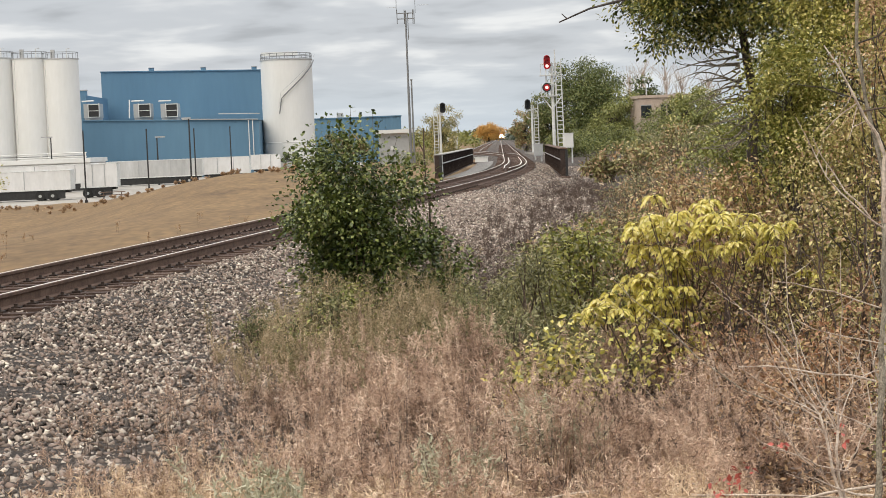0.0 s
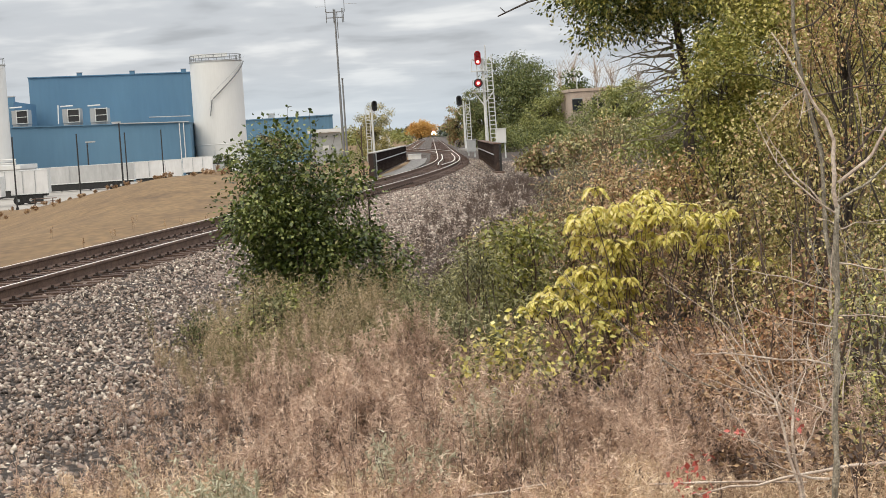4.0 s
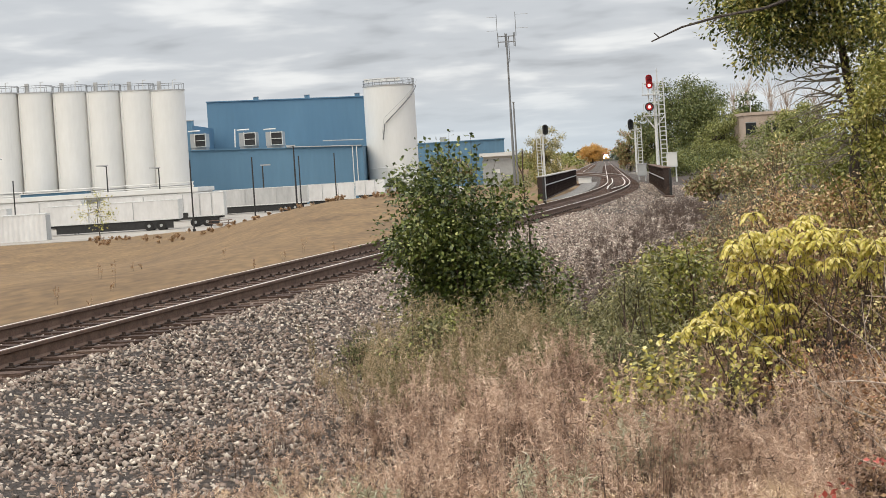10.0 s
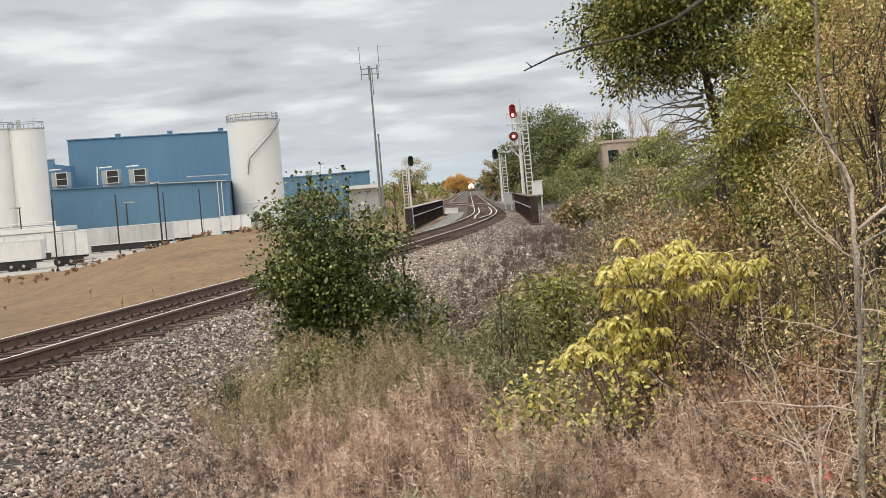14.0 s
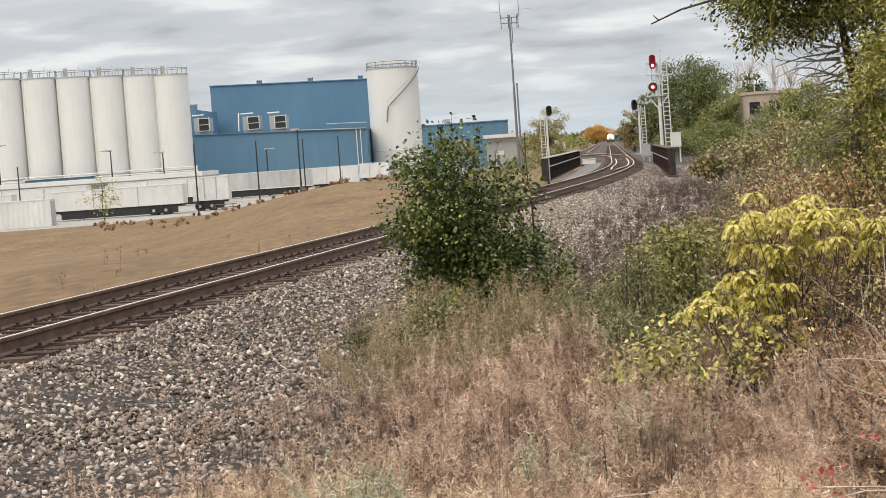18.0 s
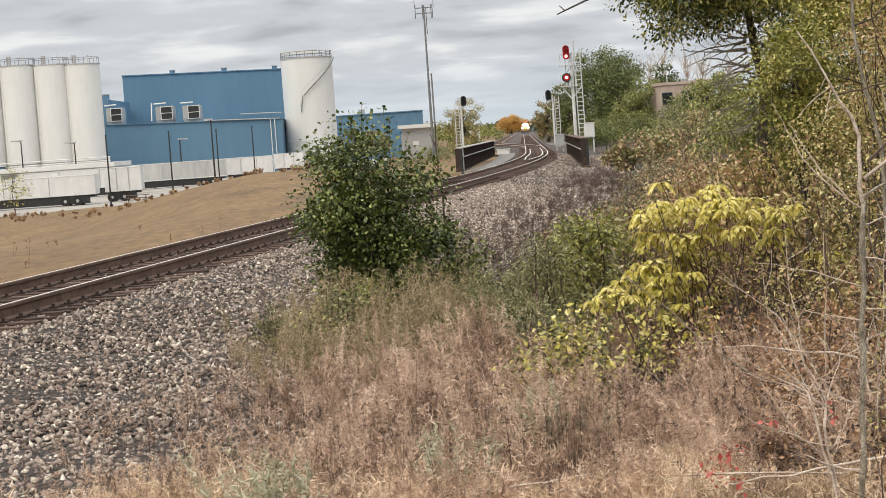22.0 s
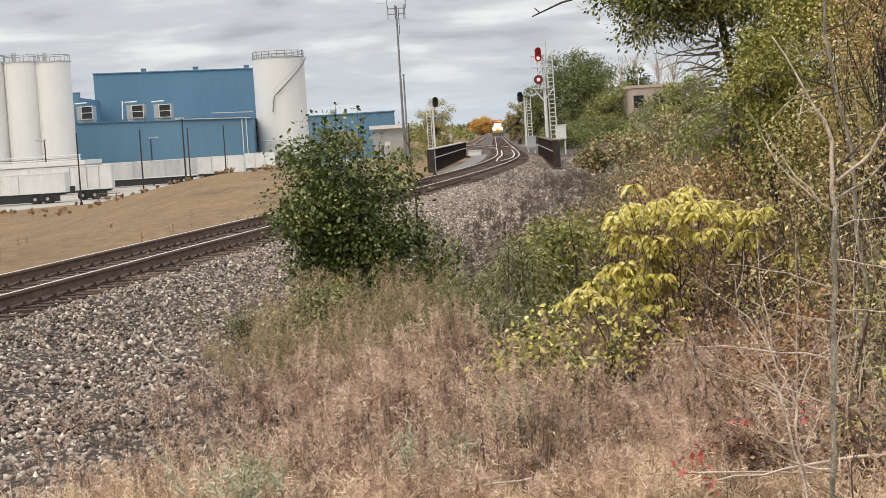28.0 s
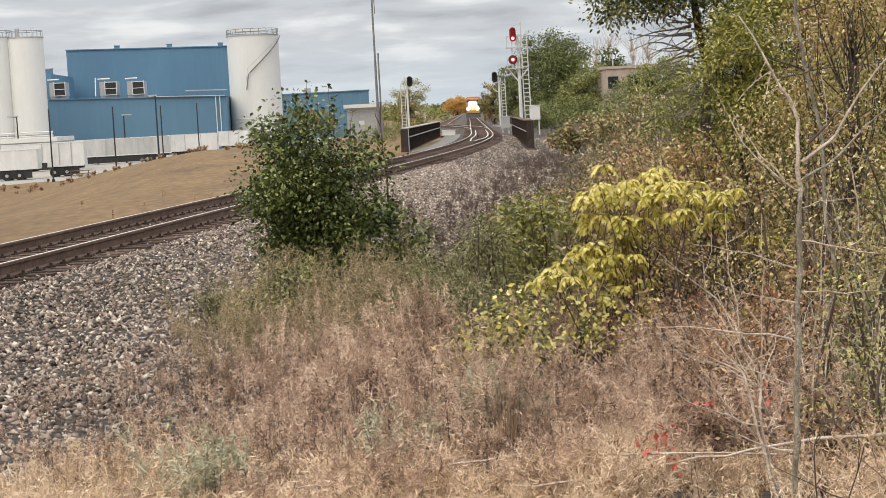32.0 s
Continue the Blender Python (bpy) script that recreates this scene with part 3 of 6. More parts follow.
def build_bridge():
    girder("plate_girder", (3.05, 86), (7.35, 132), 0.92, -0.30, "dark riveted plate girder of the bridge, pale along its top", M_CONC)
    girder("plate_girder", (9.55, 87), (12.9, 128), 0.98, -0.45, "dark rusty plate girder beside the signal mast", M_RAILSIDE)
    v, f = [], []
    for i, y in enumerate(np.arange(84, 140, 4.0)):
        v += [on_line(y, -2.9, -0.30), on_line(y, -1.6, -0.20)]
        f += [(2 * i - 2, 2 * i - 1, 2 * i + 1, 2 * i)] if i else []
    tagged(new("bridge_walkway", bulk("bridge_walkway", v, f, M_GRAVEL)), "pale gravel walkway along the bridge girder", "walkway", kind="structure")
    tagged(new("bridge_abutment", Geo().box(9.3, 86.2, -1.4, 9.8, 87.4, -0.46, c=0.05).mesh("bridge_abutment", M_TIE)), "weathered brown timber bridge abutment", "abutment", kind="structure")


# ---- the plant: tanks, buildings, trailers, poles ----
def ring(g, r, z, tube, n=40, m=0):
    g.tube([(r * math.cos(2 * math.pi * k / n), r * math.sin(2 * math.pi * k / n), z) for k in range(n + 1)], tube, 5, m)


def cyl(r, z0, z1, n=48):
    return Geo().prism([(r * math.cos(2 * math.pi * k / n), r * math.sin(2 * math.pi * k / n)) for k in range(n)], z0, z1)


def build_tank():
    x, y, r, top = -14.9, 300, 4.5, 16.6
    t = thing("storage_tank", "tall white cylindrical storage tank with a curving outside stair", "tank", pose(x, y, YARD))
    h = top - YARD
    body = part("tank_shell", cyl(r, 0, h, 72), M_WHITE, t)
    for z in (5.4, 0.4):
        g = Geo()
        ring(g, r + 0.02, z, 0.07, 60)
        part("weld_band", g, M_WHITE, t)
    part("roof", Geo().prism([((r + 0.12) * math.cos(2 * math.pi * k / 60), (r + 0.12) * math.sin(2 * math.pi * k / 60)) for k in range(60)], h, h + 0.14), M_GREYP, t, "grey roof rim")
    for z in (0.6, 1.15):
        g = Geo()
        ring(g, r - 0.05, h + z, 0.05)
        part("roof_rail", g, M_MAST, t)
    for k in range(20):
        a = 2 * math.pi * k / 20
        part("rail_post", Geo().tube([((r - 0.05) * math.cos(a), (r - 0.05) * math.sin(a), h + 0.1), ((r - 0.05) * math.cos(a), (r - 0.05) * math.sin(a), h + 1.2)], 0.05, 5), M_MAST, t)
    # stair wound round the side turned to the yard
    pts = []
    for k in range(25):
        q = k / 24
        a = radians(-8 - 92 * q ** 0.9)
        pts.append(((r + 0.35) * math.cos(a), (r + 0.35) * math.sin(a), h - 0.1 - 6.6 * q))
    pts += [(pts[-1][0] - 0.15 * k, pts[-1][1], pts[-1][2] - 0.9 * k) for k in (1, 2, 3)]
    stair = part("stair", Geo().tube(pts, 0.11, 5), M_MAST, t, "dark grey winding steel stair")
    part("handrail", Geo().tube([(p[0] * 1.05, p[1] * 1.05, p[2] + 1.0) for p in pts], 0.03, 4), M_GREYP, stair)
    part("walkway", Geo().box(-r + 0.3, -1.0, h + 0.9, r - 2.4, -0.7, h + 1.5), M_GREYM, t, "rooftop walkway")
    part("vent_pipe", Geo().tube([(-1.0, -r - 0.1, 1), (-1.0, -r - 0.1, 5.2)], 0.09, 6), M_GREYM, t)


def build_silos():
    xs = [-49.2, -54.0, -59.4, -64.8, -70.4, -76.0, -81.5]
    h = 16.7 - YARD
    proto = None
    for i, x in enumerate(xs):
        if proto is None:
            t = thing("silo", "tall white steel silo in a tight row", "silo", pose(x, 272.5, YARD), "row of silos")
            part("silo_shell", cyl(2.8, 0, h, 40), M_WHITE, t)
            part("roof", Geo().prism([(2.9 * math.cos(2 * math.pi * k / 40), 2.9 * math.sin(2 * math.pi * k / 40)) for k in range(40)], h, h + 0.15), M_GREYP, t, "grey roof rim")
            g = Geo()
            ring(g, 2.75, h + 1.1, 0.045, 30)
            part("roof_rail", g, M_MAST, t)
            for k in range(10):
                a = 2 * math.pi * k / 10
                part("rail_post", Geo().tube([(2.75 * math.cos(a), 2.75 * math.sin(a), h), (2.75 * math.cos(a), 2.75 * math.sin(a), h + 1.1)], 0.045, 4), M_MAST, t)
            part("roof_hatch", Geo().box(-1.1, -2.2, h + 0.15, -0.5, -1.6, h + 1.5), M_GREYP, t, "grey roof hatch")
            part("gooseneck", Geo().tube([(1.4, -2, h), (1.4, -2, h + 1.6), (1.9, -2, h + 1.6)], 0.08, 5), M_GREYM, t)
            for dx in (0.55, 0.95):
                part("side_pipe", Geo().tube([(dx - 2.6, -1.9, 1), (dx - 2.6, -1.9, h)], 0.07, 5), M_GREYM, t)
            part("base_band", Geo().tube([(2.86 * math.cos(2 * math.pi * k / 36), 2.86 * math.sin(2 * math.pi * k / 36), 4.6) for k in range(37)], 0.06, 4), M_GREYP, t)
            proto = t
        else:
            copy_thing(proto, pose(x, 272.5, YARD) @ Matrix.Diagonal((1, 1, 1 + 0.011 * i, 1)))
    t = thing("pipe_bridge", "white pipe rack running along the foot of the silos", "pipe rack", pose(-66, 267.5, YARD))
    for dz in (4.4, 5.0):
        part("pipe", Geo().tube([(-20, 0, dz), (21, 0, dz)], 0.1, 6), M_WHITE, t)
    for k in range(7):
        part("post", Geo().box(-20 + 6.8 * k - 0.1, -0.1, 0, -20 + 6.8 * k + 0.1, 0.1, 5), M_WHITE, t)
    t = thing("loading_shed", "low blue metal shed in front of the silos", "shed", pose(-66.5, 264, YARD))
    part("wall", Geo().box(-5.2, 0, 0, 5.2, 3, 4.6), M_BLUE, t)
    part("roof", Geo().box(-5.4, -0.2, 4.6, 5.4, 3.2, 4.75), M_WHITE, t, "white roof edge")


def corrugate(w, h, d, pitch=0.9, depth=0.035):
    """A block whose front has upright ribs."""
    o = []
    n = int(w / pitch)
    for k in range(n):
        x = w * k / n
        o += [(x, 0), (x + pitch * 0.30, -depth), (x + pitch * 0.55, -depth), (x + pitch * 0.85, 0)]
    o += [(w, 0), (w, d), (0, d)]
    return Geo().prism(o, 0, h)


def slant(g, drop):
    """Lets the top of a block fall evenly towards its right end."""
    w = max(p[0] for p in g.v)
    g.v = [(x, y, z - drop * x / w if z > 3 else z) for x, y, z in g.v]
    return g


def build_plant():
    t = thing("factory_building", "large blue metal-clad factory with flat roofs and roof vents", "factory", pose(-50.4, 320, YARD))
    part("high_wall", slant(corrugate(37.1, 19.8, 40, 0.9, 0.018), 0.9), M_BLUE, t)
    part("roof_edge", slant(Geo().box(-0.1, -0.25, 19.8, 37.2, 40, 19.98), 0.9), M_BLUE, t)
    for x in (9.2, 18.9, 28.4):
        dz = 0.9 * x / 37
        v = part("roof_vent", Geo().box(x - 0.45, 1, 19.9 - dz, x + 0.45, 2.0, 20.55 - dz), M_BLUE, t, "blue box vent on the roof")
        part("vent_cap", Geo().box(x - 0.52, 0.9, 20.52 - dz, x + 0.52, 2.1, 20.64 - dz), M_GREYP, v)
    part("low_wall", slant(corrugate(29.6, 10.35, 29, 0.9, 0.018), 1.0), M_BLUE, t).location = (1.3, -30, 0)
    part("low_roof_edge", slant(Geo().box(1.2, -30.3, 10.35, 31.0, -1, 10.5), 1.0), M_BLUE, t)
    part("step_block", corrugate(3.8, 14.8, 24), M_BLUE, t).location = (-2.5, -26, 0)
    v = part("roof_vent", Geo().box(0.2, -25, 14.8, 1.3, -24, 15.7), M_BLUE, t, "blue box vent on the roof")
    part("vent_cap", Geo().box(0.1, -25.1, 15.6, 1.4, -23.9, 15.78), M_GREYP, v)
    part("pipe_run", Geo().tube([(18, -30.4, 9.95), (30.8, -30.4, 9.5)], 0.09, 6), M_GREYP, t, "grey pipe along the roof edge")
    part("pipe_run", Geo().tube([(24, -28, 10.7), (31, -28, 10.5)], 0.10, 6), M_GREYP, t)
    for x in (29.2, 29.9):
        part("downpipe", Geo().tube([(x, -30.5, 0.5), (x, -30.5, 9.4)], 0.08, 6), M_GREYM, t)
    for i, (x, w) in enumerate(((2.5, 3.0), (11.0, 3.2), (15.6, 3.2))):
        u = thing("air_handler", "grey rooftop air handler with a dark louvred face", "air handler", pose(-50.4 + x, 291.2, YARD + 10.48 - x / 30), "rooftop air handlers")
        part("casing", Geo().box(-w / 2 + 0.3, 0, 0.45, w / 2, 4, 2.8, c=0.06), M_GREYP, u)
        part("base_frame", Geo().box(-w / 2 + 0.4, 0.1, 0.0, w / 2 - 0.1, 3.9, 0.45), M_GREYP, u)
        fr = part("louvre", Geo().box(-0.3, -0.25, 0.6, w / 2 - 0.05, 0.0, 2.7), M_BLACK, u, "black louvred intake")
        for k in range(3):
            part("slat", Geo().box(-0.35, -0.42, 0.5 + 1.06 * k, w / 2, -0.2, 0.6 + 1.06 * k), M_GREYM, fr)
        for xx in (-0.42, w / 2 - 0.08):
            part("louvre_jamb", Geo().box(xx, -0.4, 0.5, xx + 0.12, -0.2, 2.85), M_GREYM, fr)
        part("duct", Geo().tube([(-w / 2 - 0.1, 1, 3.3), (0.4, 1, 3.35)], 0.11, 8), M_WHITE, u, "white duct on top")
    part("wall_pipe", Geo().tube([(9.2, -30.5, 10.5), (9.2, -29.5, 13.6)], 0.1, 6), M_GREYM, t)
    t = thing("warehouse", "long low blue warehouse in the distance", "warehouse", pose(-24, 420, YARD))
    part("wall", corrugate(30.8, 11.0, 40), M_BLUE, t)
    part("roof_edge", Geo().box(-0.1, -0.3, 11.0, 31.0, 40, 11.25), M_BLUE, t)
    part("roof_vent", Geo().box(15.0, 1, 11.2, 16.6, 2.5, 12.4), M_GREYP, t, "grey roof vent")
    t = thing("gatehouse", "small grey building with a white canopy roof", "building", pose(0.9, 330, YARD + 0.5))
    part("wall", Geo().box(0, 0, 0, 5.8, 6, 5.2), M_GREYP, t)
    part("canopy", Geo().box(-0.6, -1.0, 5.9, 6.6, 6.5, 6.6, c=0.2), M_WHITE, t, "white canopy")
    part("upper_wall", Geo().box(0.2, 0.2, 5.2, 5.6, 5.8, 5.9), M_GREYM, t)
    part("sign_plate", Geo().box(2.2, -0.06, 2.6, 3.3, 0, 3.4), M_WHITE, t, "blank white plate")


def trailer(x, y, length, turn, label, reefer=True, top=4.07):
    t = thing("semi_trailer", label, "trailer", pose(x, y, YARD, 0, 0, turn), "parked trailers")
    g = corrugate(length, top - 1.22, 2.6, 1.2, 0.03)
    part("box_body", g, M_RIBGREY if y > 230 and length > 8 else M_WHITE2, t).location = (0, 0, 1.22)
    part("roof_rim", Geo().box(-0.03, -0.05, top, length + 0.03, 2.65, top + 0.08), M_GREYM, t, "aluminium roof rim")
    part("bottom_rail", Geo().box(-0.03, -0.06, 1.1, length + 0.03, 2.66, 1.24), M_GREYM, t)
    part("chassis", Geo().box(0.4, 0.5, 0.85, length - 0.2, 2.1, 1.1), M_BLACK, t, "black chassis")
    part("door_frame", Geo().box(length, 0.05, 1.25, length + 0.06, 2.55, top - 0.02), M_GREYM, t)
    for k in (1, 2):
        part("panel_seam", Geo().box(length * k / 3 - 0.04, -0.075, 1.25, length * k / 3 + 0.04, -0.03, top - 0.02), M_GREYP, t)
    for dx in (1.9, 3.2):
        for yy in (0.15, 2.15):
            w = part("wheel", Geo().tube([(length - dx, yy - 0.13, 0.52), (length - dx, yy + 0.2, 0.52)], 0.52, 16), M_RUBBER, t, "black tyre")
            part("rim", Geo().tube([(length - dx, yy - 0.16, 0.52), (length - dx, yy - 0.12, 0.52)], 0.17, 12), M_GREYP, w)
    for yy in (0.4, 2.0):
        part("landing_leg", Geo().box(3.0, yy, 0.05, 3.15, yy + 0.15, 1.1), M_GREYM, t)
    part("underside_sheet", Geo().box(min(1.2, length * 0.15), 0.1, 0.2, length - 0.6, 0.2, 1.1), M_BLACK, t, "black sheet filling the space under the box")
    if reefer:
        part("cooling_unit", Geo().box(-0.5, 0.4, 1.7, -0.02, 2.2, top - 0.25, c=0.08), M_WHITE, t)
    return t


def build_yard():
    for x, y, l, a, s in ((-46.3, 179, 14.3, 0, "long white semi-trailer parked at the edge of the yard"), (-31.8, 184, 3.9, 2, "short white box trailer behind the picnic table"), (-64.5, 177, 14.6, 3, "white semi-trailer with a weathered side, parked in line"), 
                       (-37.4, 238, 13.2, 3, "greyish white semi-trailer with ribbed sides"), (-25.1, 246, 6.9, 6, "white box trailer end-on in the row"), (-20.4, 280, 4.8, 4, "small white container beside the tank"), (-47.6, 214, 15, 2, "white semi-trailer behind the front row"), (-66, 212, 16, 0, "white semi-trailer behind the front row")):
        trailer(x, y, l, a, s, reefer=l > 8, top={179: 3.12, 177: 3.2, 184: 3.6}.get(y, 3.45))
    t = thing("storage_container", "short white container standing in the dry grass", "container", pose(-49.0, 166, YARD, 0, 0, 4))
    part("box_body", corrugate(6.1, 2.6, 2.4, 0.5, 0.04), M_WHITE2, t)
    part("roof_rim", Geo().box(-0.05, -0.06, 2.6, 6.15, 2.45, 2.7), M_GREYM, t)
    part("end_door", Geo().box(6.1, 0.1, 0.1, 6.16, 2.3, 2.5), M_GREYP, t)
    t = thing("dock_building", "long low white loading dock with a flat roof edge", "building", pose(-84, 240, YARD))
    part("wall", corrugate(44, 3.6, 14, 1.5, 0.05), M_WHITE2, t)
    part("roof_edge", Geo().box(-0.3, -1.2, 3.6, 44.3, 14, 4.2), M_WHITE, t, "white roof edge")
    for k in range(8):
        d = part("dock_door", Geo().box(2 + 5.2 * k, -0.1, 0.9, 4.8 + 5.2 * k, -0.05, 3.3), M_GREYP, t, "grey dock door")
        part("door_frame", Geo().box(1.9 + 5.2 * k, -0.14, 3.3, 4.9 + 5.2 * k, -0.05, 3.42), M_GREYM, d)
    for x, y, top, b in ((-28.05, 165, 3.85, 0), (-22.65, 170, 3.85, 0), (-20.05, 190, 3.95, 0), (-16.9, 200, 4.15, 0), (-48.5, 176, 3.0, 0)):
        z0 = float(land(x, y)) - 0.1
        t = thing("dark_pole", "slim black steel pole along the yard edge", "pole", pose(x, y, z0), "yard poles")
        part("shaft", Geo().tube([(0, 0, 0), (0, 0, top - z0)], [0.08, 0.065], 8), M_BLACK, t)
        part("cap", Geo().tube([(0, 0, top - z0), (0, 0, top - z0 + 0.06)], 0.09, 8), M_BLACK, t)
        part("base_collar", Geo().tube([(0, 0, 0), (0, 0, 0.35)], 0.16, 8), M_BLACK, t)
    for x, y, top, dx in ((-24.86, 230, 5.9, -0.7), (-57.5, 262, 5.2, -1.3), (-49.4, 262, 4.4, -1.2), (-73.0, 255, 7.0, 1.0), (-30.5, 240, 3.6, 0.9)):
        t = thing("yard_lamp", "grey lamp post with a flat head on an arm", "lamp post", pose(x, y, YARD), "yard lamps")
        part("shaft", Geo().tube([(0, 0, 0), (0, 0, top - YARD)], [0.13, 0.09], 8), M_BLACK, t)
        a = part("arm", Geo().tube([(0, 0, top - YARD - 0.1), (dx, 0, top - YARD)], 0.05, 6), M_BLACK, t)
        part("lamp_head", Geo().box(min(dx, 0) - 0.25, -0.2, top - YARD - 0.06, max(dx, 0) + 0.25, 0.2, top - YARD + 0.12, c=0.05), M_GREYP, a)
    t = thing("picnic_table", "dark wooden picnic table beside the trailer", "table", pose(-27.2, 176, YARD, 0, 0, 8))
    part("tabletop", Geo().box(-1.3, -0.4, 0.72, 1.3, 0.4, 0.78), M_TIE, t)
    for yy in (-0.75, 0.5):
        part("bench", Geo().box(-1.3, yy, 0.43, 1.3, yy + 0.25, 0.48), M_TIE, t)
    for xx in (-0.9, 0.9):
        part("leg_frame", Geo().tube([(xx, -0.7, 0), (xx, -0.2, 0.72), (xx, 0.2, 0.72), (xx, 0.7, 0)], 0.05, 4), M_TIE, t)
    for x, y in ((-15.4, 281), (-14.3, 282)):
        t = thing("steel_bin", "grey steel bin near the tank", "bin", pose(x, y, YARD), "steel bins")
        part("body", Geo().box(-0.5, -0.5, 0, 0.5, 0.5, 2.2, c=0.08), M_GREYP, t)
        part("lid", Geo().box(-0.55, -0.55, 2.2, 0.55, 0.55, 2.32, c=0.08), M_BLACK, t)


# ---- signals, mast, locomotive ----
def ladder(t, x0, z0, z1, y=0.25, w=0.45, lean=0.0):
    for dx in (0, w):
        part("ladder_rail", Geo().tube([(x0 + dx, y, z0), (x0 + dx + lean, y, z1)], 0.05, 5), M_GREYM, t)
    n = int((z1 - z0) / 0.36)
    for k in range(1, n):
        q = k / n
        part("rung", Geo().box(x0 + lean * q, y - 0.03, z0 + (z1 - z0) * q - 0.035, x0 + w + lean * q, y + 0.03, z0 + (z1 - z0) * q + 0.035), M_GREYM, t)


def head(parent, x, z, r, tall, lit, y=-0.35):
    """A signal head with its backing, hoods and lenses."""
    o = []
    for k in range(24):
        a = 2 * math.pi * k / 24
        o.append((x + r * math.cos(a), z + r * math.sin(a) + (tall / 2 if math.sin(a) > 0 else -tall / 2)))
    g = Geo()
    n = len(o)
    g.add([(p, y, q) for p, q in o] + [(p, y + 0.06, q) for p, q in o], [tuple(range(n)), tuple(range(n, 2 * n))[::-1]] + [(i, n + i, n + (i + 1) % n, (i + 1) % n) for i in range(n)])
    b = part("backing", g, M_RED if lit and tall else M_BLACK, parent, "black signal face coloured red for its lamp's glow" if lit and tall else "black signal backing")
    part("housing", Geo().box(x - 0.17, y + 0.06, z - tall / 2 - 0.2, x + 0.17, y + 0.34, z + tall / 2 + 0.2), M_BLACK, parent)
    for zz in [z - tall / 2]:
        part("lens", Geo().tube([(x, y - 0.03, zz), (x, y - 0.01, zz)], 0.13, 16), M_REDHOT if lit else M_GLASSD, b, "glowing red lens" if lit else "dark lens")
    # the glow round the single lens, drawn as a red disc
    if lit and not tall:
        part("lens_glow_disc", Geo().tube([(x, y - 0.012, z), (x, y - 0.004, z)], 0.27, 20), M_RED, b, "red disc standing in for the lens glow")
    rows = [z - tall / 2, z, z + tall / 2] if tall else [z]
    for zz in rows:
        hood = Geo()
        v, f = [], []
        for k in range(9):
            a = math.pi * k / 8
            for yy in (y - 0.005, y - 0.3):
                v.append((x + 0.21 * math.cos(a), yy, zz + 0.21 * math.sin(a)))
        f = [(2 * k, 2 * k + 1, 2 * k + 3, 2 * k + 2) for k in range(8)]
        hood.add(v, f)
        part("hood", hood, M_BLACK, b)


